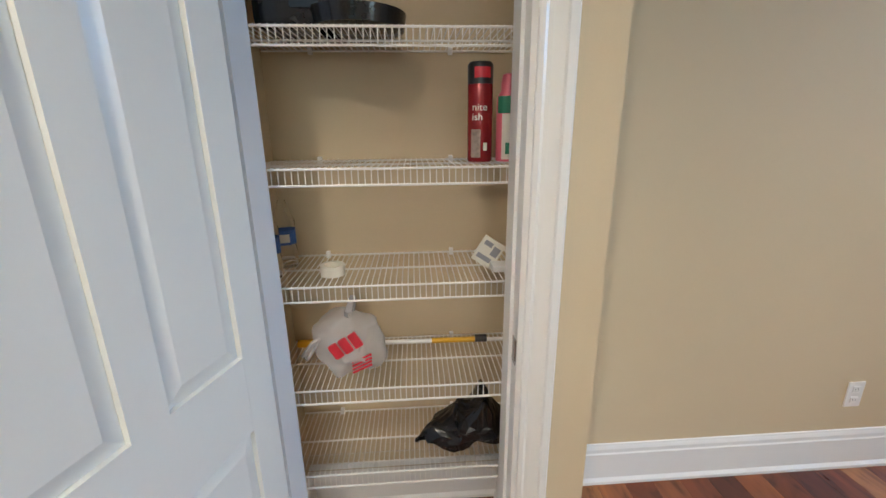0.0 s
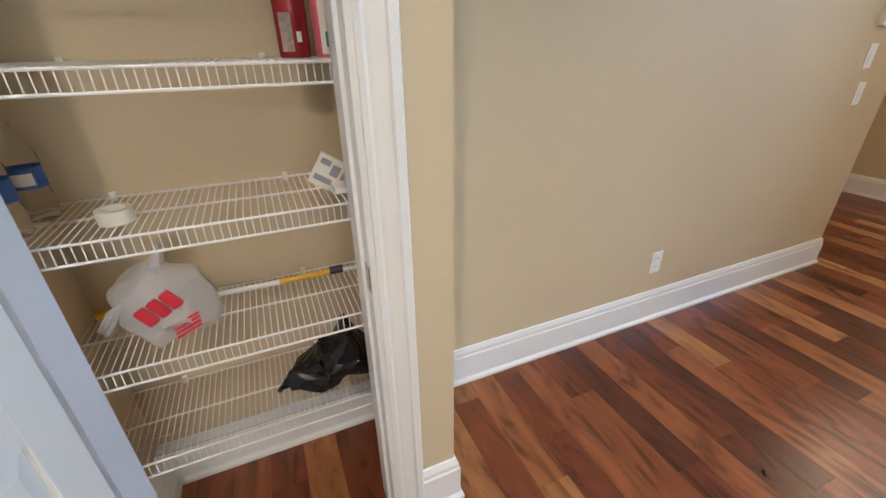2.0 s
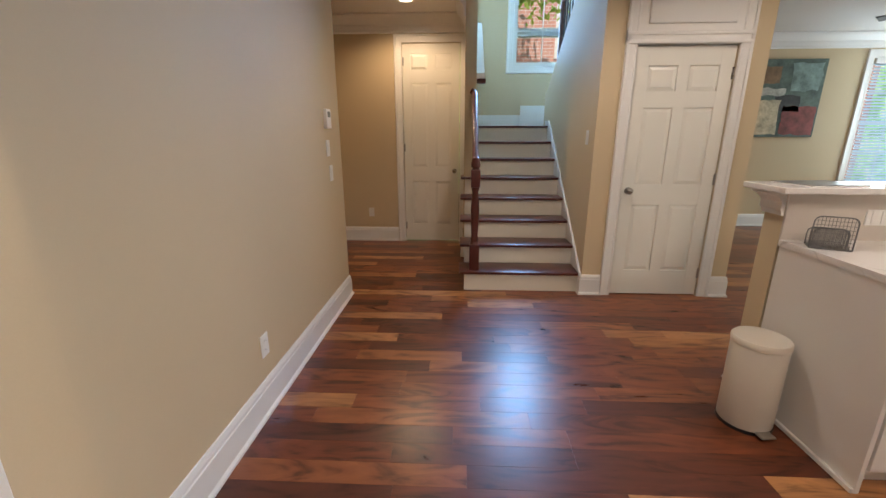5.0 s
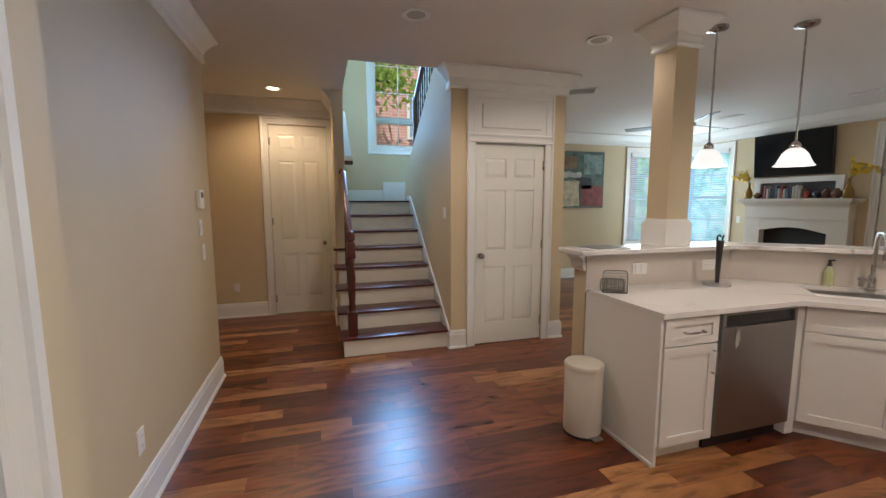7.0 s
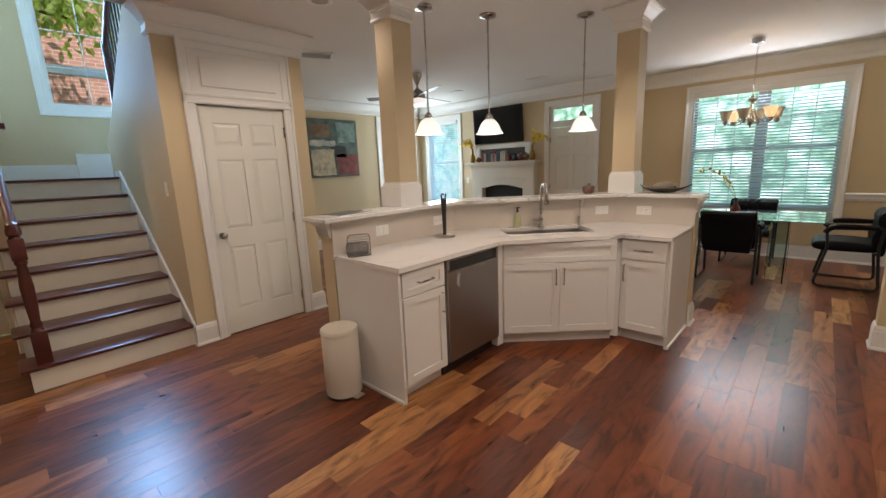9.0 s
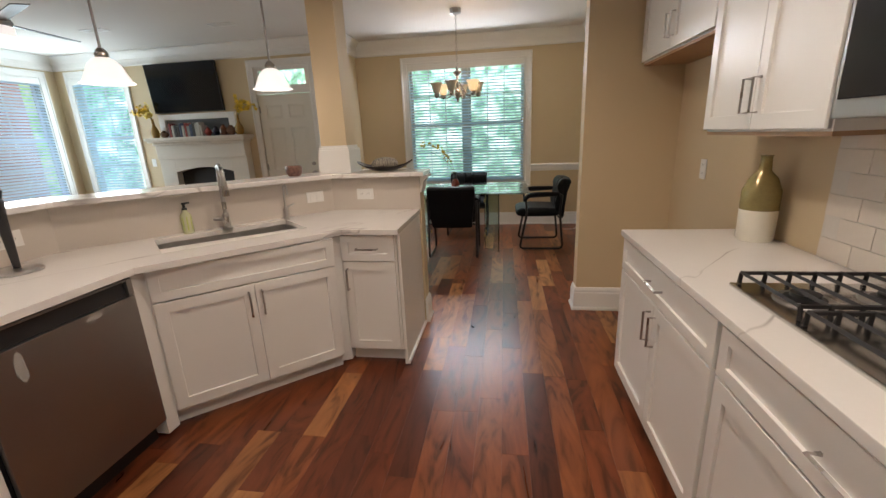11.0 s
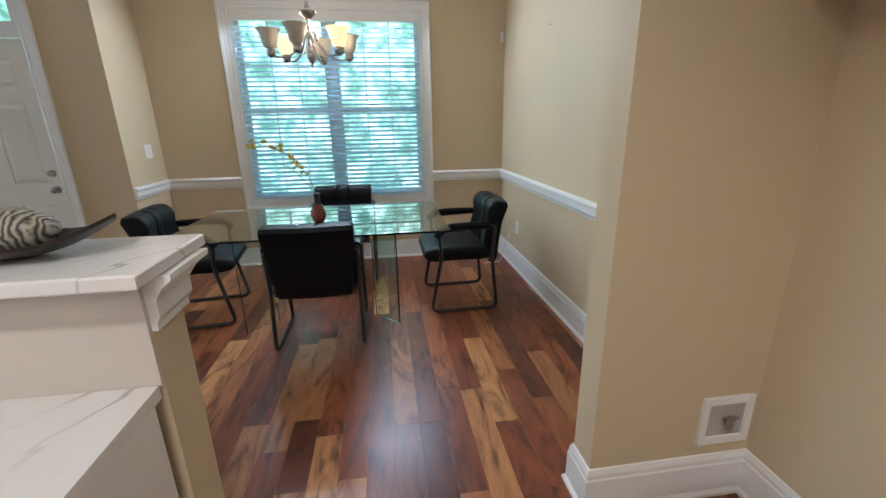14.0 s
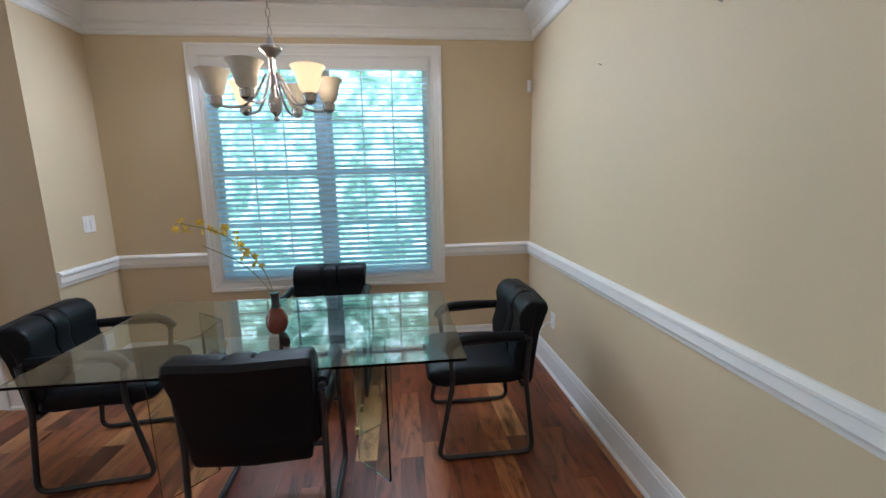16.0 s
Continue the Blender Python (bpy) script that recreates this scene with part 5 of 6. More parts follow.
for y, h, w in ((0.045, 0.15, 0.075), (0.01, 0.09, 0.06), (-0.035, 0.085, 0.075)):
    bm = bmesh.new()
    tube(bm, rounded([(-w, y, 0.004), (-w, y, h), (w, y, h), (w, y, 0.004)], 0.03, 5), 0.003, 6)
    for k in range(1, 12):
        x = -w + 2 * w * k / 12
        cyl(bm, (x, y, 0.004), (x, y, h - 0.002), 0.0011, None, 4)
    for k in range(1, 8):
        cyl(bm, (-w, y, h * k / 8), (w, y, h * k / 8), 0.0011, None, 4)
    part("mesh_panel", bm, MESHG, nh)
mg = thing("magazine", "dark magazine lying on the bar top", "magazine", pose(2.18, -0.93, BAR, 0, 0, 8))
bm = bmesh.new()
box(bm, -0.11, 0.11, -0.15, 0.15, 0, 0.006, 0.001)
part("pages", bm, PLASTIC, mg)
bm = bmesh.new()
box(bm, -0.11, 0.11, -0.15, 0.15, 0.0062, 0.0075)
part("cover", bm, mat("dark_printed_cover", (0.09, 0.085, 0.08), 0.3, 0, 0.9, 18, 60, 0.0), mg, "dark printed cover")
bw = thing("boat_bowl", "dark wooden boat-shaped bowl with a patterned lid", "bowl", pose(0.70, -3.25, BAR, 0, 0, 3))
bm = bmesh.new()
bmesh.ops.create_grid(bm, x_segments=24, y_segments=10, size=1)
for v in bm.verts:
    u, w = v.co.x, v.co.y
    half = 0.085 * math.sqrt(max(0.0, 1 - abs(u) ** 2.2))
    v.co = Vector((u * 0.205, w * half, 0.008 + 0.072 * abs(u) ** 2.3 + 0.035 * w * w * (1 - abs(u))))
bmesh.ops.solidify(bm, geom=bm.faces[:], thickness=0.008)
for v in bm.verts:
    v.co.z = max(v.co.z, 0)
part("bowl_body", bm, mat("dark_carved_wood", (0.02, 0.013, 0.01), 0.35, 0, 0.3, 8, 60, 0.03), bw, "", True)
bm = bmesh.new()
bmesh.ops.create_uvsphere(bm, u_segments=28, v_segments=14, radius=1, matrix=Matrix.Translation((0, 0, 0.052)) @ Matrix.Diagonal((0.098, 0.064, 0.048, 1)))
zeb = mat("striped_lid", (0.3, 0.27, 0.22), 0.6)
wv = zeb.node_tree.nodes.new("ShaderNodeTexWave")
wv.inputs["Scale"].default_value, wv.inputs["Distortion"].default_value, wv.inputs["Detail"].default_value = 28, 9, 2
zr = zeb.node_tree.nodes.new("ShaderNodeValToRGB")
zr.color_ramp.elements[0].color, zr.color_ramp.elements[1].color = (0.03, 0.025, 0.02, 1), (0.42, 0.38, 0.30, 1)
zeb.node_tree.links.new(zeb.node_tree.nodes["Texture Coordinate"].outputs["Object"], wv.inputs["Vector"])
zeb.node_tree.links.new(wv.outputs["Fac"], zr.inputs["Fac"])
zeb.node_tree.links.new(zr.outputs["Color"], zeb.node_tree.nodes["Principled BSDF"].inputs["Base Color"])
part("patterned_lid", bm, zeb, bw, "patterned cream and black lid", True)
jar = thing("small_bowl", "small brown mottled bowl on the bar top", "bowl", pose(1.31, -3.06, BAR))
bm = bmesh.new()
lathe(bm, [(0.04, 0), (0.055, 0.02), (0.058, 0.06), (0.052, 0.07), (0.045, 0.06)], 24)
part("bowl_body", bm, mat("mottled_brown_glaze", (0.16, 0.08, 0.06), 0.35, 0, 0.8, 60, 90, 0.0), jar, "", True)

# ---- range side ----
rc = lambda lab, y0, w, d=2: cabinet(lab, pose(-0.79, y0, 0, 0, 0, 90), w, 0.56, d)
rc("white shaker base cabinet with a drawer and two doors", -2.45, 0.985)
rc("white shaker base cabinet under the gas hob", -1.46, 0.95)
rc("white shaker base cabinet beyond the hob", -0.505, 0.75)
bm = bmesh.new()
box(bm, -1.36, -0.76, -2.468, 0.26, TOP - 0.03, TOP, 0.003)
tagged(part("range_worktop", bm, QUARTZ), "white veined quartz worktop along the kitchen wall", "worktop")
hob = thing("gas_hob", "stainless gas hob with black cast-iron grates", "hob", pose(-1.105, -1.21, TOP))
bm = bmesh.new()
box(bm, -0.245, 0.225, -0.45, 0.45, 0, 0.012, 0.004)
part("tray", bm, mat("polished_steel", (0.66, 0.65, 0.63), 0.2, 1, 0.05, 4, 200, 0.0), hob)
for yy in (-0.3, 0.0, 0.3):
    bm = bmesh.new()
    for dy in (-0.13, 0.13):
        tube(bm, [(-0.22, yy + dy, 0.05), (0.2, yy + dy, 0.05)], 0.007, 4)
    for x in (-0.22, -0.15, -0.08, -0.01, 0.06, 0.13, 0.2):
        tube(bm, [(x, yy - 0.14, 0.014), (x, yy - 0.135, 0.05), (x, yy + 0.135, 0.05), (x, yy + 0.14, 0.014)], 0.007, 4)
    part("grate", bm, IRON, hob, "black cast-iron grate")
for x, y in ((-0.12, -0.3), (0.1, -0.3), (0.0, 0.0), (-0.12, 0.3), (0.1, 0.3)):
    bm = bmesh.new()
    lathe(bm, [(0.05, 0.012), (0.05, 0.022), (0.036, 0.026), (0.036, 0.036), (0.002, 0.038)], 20, (x, y, 0))
    burner = part("burner", bm, BLACKM, hob, "", True)
    bm = bmesh.new()
    lathe(bm, [(0.075, 0.0122), (0.072, 0.017), (0.052, 0.019)], 24, (x, y, 0))
    part("burner_ring", bm, STEEL, burner, "steel burner ring", True)

def upper(label, y0, w, z0, z1, n=2):
    c = thing("wall_cabinet", label, "cabinet", pose(-1.085, y0, 0, 0, 0, 90), "kitchen wall cabinets")
    bm = bmesh.new()
    box(bm, 0, w, 0.001, 0.275, z0 + 0.002, z1)
    part("body", bm, CAB, c)
    bm = bmesh.new()
    box(bm, 0.0, w, 0.001, 0.275, z0 - 0.012, z0 + 0.0015)
    part("underside", bm, mat("birch_underside", (0.42, 0.25, 0.13), 0.5, 0, 0.15, 10, 90, 0.02), c, "bare wood underside")
    for k in range(n):
        a, b = 0.003 + (w - 0.006) * k / n, 0.003 + (w - 0.006) * (k + 1) / n - 0.003
        f = shaker(c, "cabinet_door", a, b, z0 + 0.01, z1 - 0.01)
        pull(f, ((b - 0.03) if k % 2 == 0 else (a + 0.03), -0.02, z0 + 0.13), (0, 0, 1), (0, -1, 0), 0.12)
    return c


upper("white shaker cabinet above the empty fridge space", -3.42, 1.005, 1.79, 2.5)
upper("white shaker wall cabinet above the worktop", -2.41, 0.755, 1.355, 2.5)
upper("white shaker wall cabinet above the microwave", -1.645, 0.8, 1.83, 2.5)
vs2 = thing("tall_vase", "bottle vase, white below and pale gold above", "vase", pose(-1.265, -2.25, TOP))
bm = bmesh.new()
lathe(bm, [(0.062, 0), (0.07, 0.01), (0.072, 0.14)], 28)
part("white_foot", bm, LABELW, vs2, "cream glazed lower half", True)
bm = bmesh.new()
lathe(bm, [(0.0722, 0.14), (0.072, 0.22), (0.052, 0.275), (0.024, 0.305), (0.02, 0.36), (0.024, 0.37)], 28)
part("gold_body", bm, mat("pale_gold_glaze", (0.36, 0.30, 0.13), 0.22, 0.4, 0.2, 10, 90, 0.0), vs2, "pale gold upper half", True)
mw = thing("microwave", "stainless over-the-range microwave above the hob", "microwave", pose(-1.06, -1.64, 1.39, 0, 0, 90))
bm = bmesh.new()
box(bm, 0, 0.78, 0.001, 0.295, 0, 0.43, 0.004)
part("body", bm, STEEL, mw)
bm = bmesh.new()
box(bm, 0.03, 0.56, -0.012, 0.0, 0.05, 0.39, 0.003)
part("door_glass", bm, APPL, mw, "black glass door")
bm = bmesh.new()
tube(bm, [(0.59, 0, 0.06), (0.59, -0.03, 0.07), (0.59, -0.03, 0.36), (0.59, 0, 0.37)], 0.008, 8)
part("handle", bm, STEEL, mw)
TILE = mat("cream_wall_tile", (0.70, 0.64, 0.57), 0.15, 0, 0.05, 6, 60, 0.0)
bm = bmesh.new()
box(bm, -1.36, -1.354, -2.0, 0.26, TOP, 1.384)
spl = setting("trim_tile_backsplash", bm, mat("pale_grout", (0.6, 0.57, 0.52), 0.8), "cream tile backsplash behind the hob", "backsplash")
bm = bmesh.new()
box(bm, 0, 0.005, 0.001, 0.149, 0.001, 0.079, 0.0015)
tile = mesh_of("tile", bm)
tile.materials.append(TILE)
for r in range(6):
    for c in range(14):
        t = new("tile", tile)
        t.parent, t.location = spl, (-1.355, -1.998 + 0.15 * c + (0.075 if r % 2 else 0), TOP + 0.002 + 0.081 * r)

# ---- ceiling fixtures ----
LITD = glow("lit_diffuser_warm", (1.0, 0.78, 0.5), 9)
LITW = glow("lit_opal_glass", (1.0, 0.97, 0.92), 0.95)
LITA = glow("lit_amber_glass", (1.0, 0.64, 0.28), 1.15)
OPAL = mat("frosted_shade_glass", (0.62, 0.58, 0.48), 0.35, 0, 0.12, 14, 60, 0.0)
# the last two fixtures are unseen, added to go with the fill lamps
for x, y, power in DOWNLIGHTS_AND_FILL:
    d = thing("recessed_light", "round white recessed ceiling light" + (", lit warm" if x > 4 else ""), "ceiling light", pose(x, y, Z), "recessed ceiling lights")
    bm = bmesh.new()
    lathe(bm, [(0.098, 0.0), (0.098, -0.006), (0.085, -0.01), (0.066, -0.004), (0.066, -0.0005)], 32)
    part("trim_ring", bm, WHITE, d, "", True)
    bm = bmesh.new()
    cyl(bm, (0, 0, -0.0035), (0, 0, -0.001), 0.064, None, 28)
    part("diffuser", bm, LITD if x > 4 else mat("unlit_lens", (0.5, 0.48, 0.45), 0.2), d)


def vent(x, y, rz, w=0.36, h=0.16):
    v = thing("ceiling_vent", "white louvred ceiling vent", "vent", pose(x, y, Z, 0, 0, rz), "ceiling vents")
    bm = bmesh.new()
    for x0, x1, y0, y1 in ((-w / 2, w / 2, -h / 2, -h / 2 + 0.02), (-w / 2, w / 2, h / 2 - 0.02, h / 2), (-w / 2, -w / 2 + 0.02, -h / 2 + 0.02, h / 2 - 0.02), (w / 2 - 0.02, w / 2, -h / 2 + 0.02, h / 2 - 0.02)):
        box(bm, x0, x1, y0, y1, -0.012, 0.0)
    part("frame", bm, WHITE, v)
    bm = bmesh.new()
    box(bm, -w / 2 + 0.02, w / 2 - 0.02, -h / 2 + 0.02, h / 2 - 0.02, -0.002, -0.001)
    part("backing", bm, mat("dark_duct", (0.1, 0.095, 0.09), 0.8), v)
    for k in range(7):
        bm = bmesh.new()
        yy = -h / 2 + 0.032 + k * (h - 0.064) / 6
        box(bm, -w / 2 + 0.02, w / 2 - 0.02, -0.001, 0.001, -0.006, 0.006, 0, pose(0, yy, -0.008, 40))
        part("slat", bm, WHITE, v)


vent(4.02, -1.95, 60, 0.38, 0.26), vent(4.6, -5.0, 0, 0.3, 0.12), vent(3.1, -5.2, 0, 0.3, 0.12)

for x, y in ((2.225, -1.872), (1.99, -2.427), (1.395, -3.085)):
    p = thing("pendant_light", "satin nickel pendant with a lit white bell shade", "pendant light", pose(x, y, 0), "pendants over the bar")
    bm = bmesh.new()
    lathe(bm, [(0.075, 2.738), (0.072, 2.72), (0.02, 2.708), (0.012, 2.70)][::-1], 28)
    part("canopy", bm, NICKEL, p, "", True)
    bm = bmesh.new()
    cyl(bm, (0, 0, 1.9), (0, 0, 2.705), 0.007, None, 10), cyl(bm, (0, 0, 2.3), (0, 0, 2.33), 0.01, None, 10)
    part("rod", bm, NICKEL, p, "", True)
    bm = bmesh.new()
    lathe(bm, [(0.032, 1.86), (0.034, 1.885), (0.022, 1.905), (0.012, 1.915)], 20)
    part("socket", bm, NICKEL, p, "", True)
    bm = bmesh.new()
    lathe(bm, [(0.128, 1.735), (0.112, 1.748), (0.095, 1.785), (0.078, 1.825), (0.05, 1.855), (0.03, 1.865)], 32)
    part("shade", bm, LITW, p, "lit white glass bell shade", True)
    bulb("pendant_lamp", (x, y, 1.66), 2.5, SOFTW, 0.08)

# ---- dining room ----
ch = thing("chandelier", "brushed nickel chandelier with six upturned glass shades", "chandelier", pose(0.375, -5.38, -0.008))
bm = bmesh.new()
lathe(bm, [(0.004, 1.765), (0.014, 1.772), (0.008, 1.79), (0.026, 1.81), (0.034, 1.85), (0.02, 1.89), (0.012, 1.96), (0.016, 2.05), (0.05, 2.085), (0.05, 2.095), (0.02, 2.11), (0.012, 2.14), (0.004, 2.15)], 24)
part("stem", bm, NICKEL, ch, "", True)
bm = bmesh.new()
for k in range(14):
    c = Matrix.Translation((0, 0, 2.165 + k * 0.041)) @ pose(0, 0, 0, 0, 0, 90 * (k % 2))
    tube(bm, [c @ Vector((0.009 * math.cos(q * math.pi / 4), 0, 0.024 * math.sin(q * math.pi / 4))) for q in range(8)], 0.0025, 5, True)
part("chain", bm, NICKEL, ch)
bm = bmesh.new()
lathe(bm, [(0.012, 2.68), (0.06, 2.695), (0.066, 2.746)], 24)
part("canopy", bm, NICKEL, ch, "", True)
for k in range(6):
    a = radians(60 * k + 20)
    ca, sa = math.cos(a), math.sin(a)
    bm = bmesh.new()
    tube(bm, rounded([(0.03 * ca, 0.03 * sa, 1.98), (0.09 * ca, 0.09 * sa, 1.86), (0.17 * ca, 0.17 * sa, 1.81), (0.25 * ca, 0.25 * sa, 1.83)], 0.06, 6), 0.006, 8)
    lathe(bm, [(0.01, 1.815), (0.028, 1.83), (0.03, 1.862), (0.024, 1.868)], 16, (0.25 * ca, 0.25 * sa, 0))
    part("arm", bm, NICKEL, ch, "curved nickel arm", True)
    lit = k in (2, 5)
    bm = bmesh.new()
    lathe(bm, [(0.026, 1.866), (0.04, 1.88), (0.05, 1.92), (0.06, 1.955), (0.075, 1.975), (0.072, 1.976), (0.054, 1.953), (0.028, 1.9)], 28, (0.25 * ca, 0.25 * sa, 0))
    part("shade", bm, LITA if lit else OPAL, ch, "lit amber glass shade" if lit else "frosted glass shade", True)
    if lit:
        bulb("chandelier_lamp", (0.375 + 0.25 * ca, -5.38 + 0.25 * sa, 2.04), 5, WARM, 0.03)

TGLASS = glass("greenish_table_glass", (0.80, 0.93, 0.90), 0.0, 1.5)
tb = thing("dining_table", "rectangular glass dining table on glass panel pedestals", "table", pose(0.43, -5.34, 0))
bm = bmesh.new()
box(bm, -0.875, 0.875, -0.515, 0.515, 0.738, 0.75, 0.003)
part("tabletop", bm, TGLASS, tb, "bevelled glass tabletop").visible_shadow = False
for sx in (-1, 1):
    for p, q in (((0.53, 0.25), (0.36, 0.06)), ((0.36, 0.055), (0.36, -0.16)), ((0.36, -0.165), (0.53, -0.3))):
        a, b = Vector((sx * p[0], p[1])), Vector((sx * q[0], q[1]))
        d = (b - a).normalized() * 0.006
        n = Vector((-d.y, d.x))
        bm = bmesh.new()
        prism(bm, [(a + n)[:], (b + n)[:], (b - n)[:], (a - n)[:]], 0.001, 0.737)
        part("pedestal_panel", bm, TGLASS, tb, "upright glass panel").visible_shadow = False
    for z in (0.15, 0.58):
        for y in (0.058, -0.162):
            bm = bmesh.new()
            box(bm, sx * 0.36 - 0.014, sx * 0.36 + 0.014, y - 0.014, y + 0.014, z, z + 0.035, 0.003)
            part("clip", bm, mat("brass_clip", (0.5, 0.36, 0.14), 0.3, 1), tb, "brass clip")


def pad(bm, x0, x1, prof, r):
    """A cushion: a side outline of (y, z) drawn from x0 to x1, its ends rounded in by r."""
    cy, cz = sum(p[0] for p in prof) / len(prof), sum(p[1] for p in prof) / len(prof)
    rows, n = [], len(prof)
    steps = [(x0 + r * (1 - math.cos(a)), 1 - math.sin(a)) for a in (0, 0.5, 1.0, 1.57)] + [((x0 + x1) / 2, 0)] + [(x1 - r * (1 - math.cos(a)), 1 - math.sin(a)) for a in (1.57, 1.0, 0.5, 0)]
    for x, k in steps:
        row = []
        for y, z in prof:
            d = Vector((y - cy, z - cz))
            d = d * max(0.2, 1 - k * r / max(d.length, 0.001))
            row.append(bm.verts.new((x, cy + d.x, cz + d.y)))
        rows.append(row)
    for a, b in zip(rows, rows[1:]):
        for j in range(n):
            bm.faces.new((a[j], a[(j + 1) % n], b[(j + 1) % n], b[j]))
    bm.faces.new(rows[0]), bm.faces.new(rows[-1][::-1])
    bmesh.ops.recalc_face_normals(bm, faces=bm.faces)


def sled_chair():
    c = thing("dining_chair", "black leather armchair on a black tubular sled frame", "chair", None, "chairs round the glass table")
    for s in (-1, 1):
        bm = bmesh.new()
        x = s * 0.275
        tube(bm, rounded([(x, -0.235, 0.66), (x, -0.215, 0.45), (x, -0.26, 0.014), (x, 0.25, 0.014), (x, 0.165, 0.45), (x, 0.185, 0.645), (x, -0.15, 0.66), (x, -0.225, 0.665)], 0.06, 6), 0.0135, 10)
        part("side_frame", bm, BLACKM, c, "", True)
        bm = bmesh.new()
        arm = rounded([(x, -0.2, 0.672), (x, 0.0, 0.678), (x, 0.15, 0.672), (x, 0.2, 0.60)], 0.07, 6)
        tube(bm, arm, 0.026, 12)
        part("armrest", bm, LEATHER, c, "padded black armrest", True)
    for y, z in ((-0.2, 0.4), (0.17, 0.39)):
        bm = bmesh.new()
        cyl(bm, (-0.275, y, z), (0.275, y, z), 0.011, None, 10)
        part("cross_bar", bm, BLACKM, c, "", True)
    bm = bmesh.new()
    pad(bm, -0.258, 0.258, [(-0.22, 0.42), (-0.16, 0.405), (0.05, 0.40), (0.22, 0.40), (0.275, 0.415), (0.297, 0.445), (0.285, 0.48), (0.24, 0.503), (0.1, 0.512), (-0.05, 0.508), (-0.2, 0.498)], 0.04)
    part("seat", bm, LEATHER, c, "padded black leather seat", True)
    m = pose(0, -0.225, 0.425, 4) @ Matrix.Diagonal((1, 1, 0.89, 1))
    front = [(-0.02, 0.03), (0.03, 0.035), (0.052, 0.08), (0.058, 0.15), (0.045, 0.24), (0.038, 0.3), (0.045, 0.335), (0.055, 0.38), (0.05, 0.425), (0.025, 0.462), (-0.01, 0.474), (-0.05, 0.466), (-0.035, 0.3), (-0.03, 0.15)]

    def curve(bm):
        for v in bm.verts:
            v.co.y += 0.32 * v.co.x * v.co.x - 0.10 * max(0, v.co.z - 0.30)
        bmesh.ops.transform(bm, matrix=m, verts=bm.verts)

    for x0, x1, sh in ((-0.262, -0.052, 0), (-0.0515, 0.0515, 0.006), (0.052, 0.262, 0)):
        bm = bmesh.new()
        pad(bm, x0, x1, [(y + sh, z) for y, z in front], 0.022)
        curve(bm)
        part("backrest_cushion", bm, LEATHER, c, "padded black leather back", True)
    bm = bmesh.new()
    pad(bm, -0.266, 0.266, [(-0.02, -0.05), (-0.012, 0.1), (-0.02, 0.3), (-0.03, 0.44), (-0.045, 0.472), (-0.075, 0.468), (-0.09, 0.44), (-0.082, 0.38), (-0.072, 0.3), (-0.062, 0.1), (-0.06, -0.03), (-0.045, -0.06)], 0.02)
    for v in bm.verts:
        v.co.x *= 0.86 + 0.14 * min(1, max(0, v.co.z / 0.4))
    curve(bm)
    part("back_shell", bm, LEATHER, c, "black back panel", True)
    return c


c0 = sled_chair()
c0.matrix_world = pose(0.42, -5.062, 0, 0, 0, 180)
copy_thing(c0, pose(-0.60, -5.485, 0, 0, 0, -90))
copy_thing(c0, pose(1.37, -5.52, 0, 0, 0, 97))
copy_thing(c0, pose(0.35, -6.13, 0, 0, 0, 0))

vase = thing("flower_vase", "reddish-brown bottle vase with a dark neck on the table", "vase", pose(0.42, -5.25, 0.7505))
bm = bmesh.new()
lathe(bm, [(0.028, 0), (0.042, 0.012), (0.052, 0.045), (0.05, 0.075), (0.034, 0.11), (0.022, 0.125)], 28)
part("vase_body", bm, mat("oxblood_glaze", (0.16, 0.035, 0.022), 0.18, 0, 0.35, 12, 60, 0.0), vase, "", True)
bm = bmesh.new()
lathe(bm, [(0.0222, 0.125), (0.018, 0.15), (0.02, 0.19), (0.024, 0.20), (0.018, 0.199)], 24)
part("neck", bm, BLACKP, vase, "dark neck", True)
spray = thing("orchid_spray", "arching spray of yellow artificial orchids in the vase", "flowers", pose(0.42, -5.25, 0.93))
STEM, PETAL = mat("dry_stem", (0.22, 0.2, 0.07), 0.6), mat("yellow_petal", (0.80, 0.58, 0.06), 0.5, 0, 0.3, 25, 90, 0.0)
rnd = random.Random(3)
line = [Vector((0, 0, 0)), Vector((0.03, 0, 0.12)), Vector((0.10, 0.02, 0.24)), Vector((0.22, 0.03, 0.33)), Vector((0.38, 0.03, 0.37))]
bm = bmesh.new()
tube(bm, rounded(line, 0.05, 5), 0.0022, 6), tube(bm, rounded([line[0], Vector((0.05, 0.03, 0.1)), Vector((0.12, 0.06, 0.19)), Vector((0.27, 0.07, 0.27))], 0.05, 5), 0.002, 6)
part("stem", bm, STEM, spray)


def blossom(parent, p, s):
    bm = bmesh.new()
    m = Matrix.Translation(p) @ Euler([rnd.uniform(0, 6.28) for _ in range(3)]).to_matrix().to_4x4()
    for k in range(5):
        a = k * 1.257
        u, w = Vector((math.cos(a), math.sin(a), 0)), Vector((-math.sin(a), math.cos(a), 0))
        v = [bm.verts.new(m @ (s * q)) for q in (Vector((0, 0, 0)), u * 0.5 + w * 0.34 + Vector((0, 0, 0.18)), u * 1.0 + Vector((0, 0, 0.05 + 0.2 * (k % 2))), u * 0.5 - w * 0.34 + Vector((0, 0, 0.18)))]
        bm.faces.new(v)
    return part("blossom", bm, PETAL, parent)


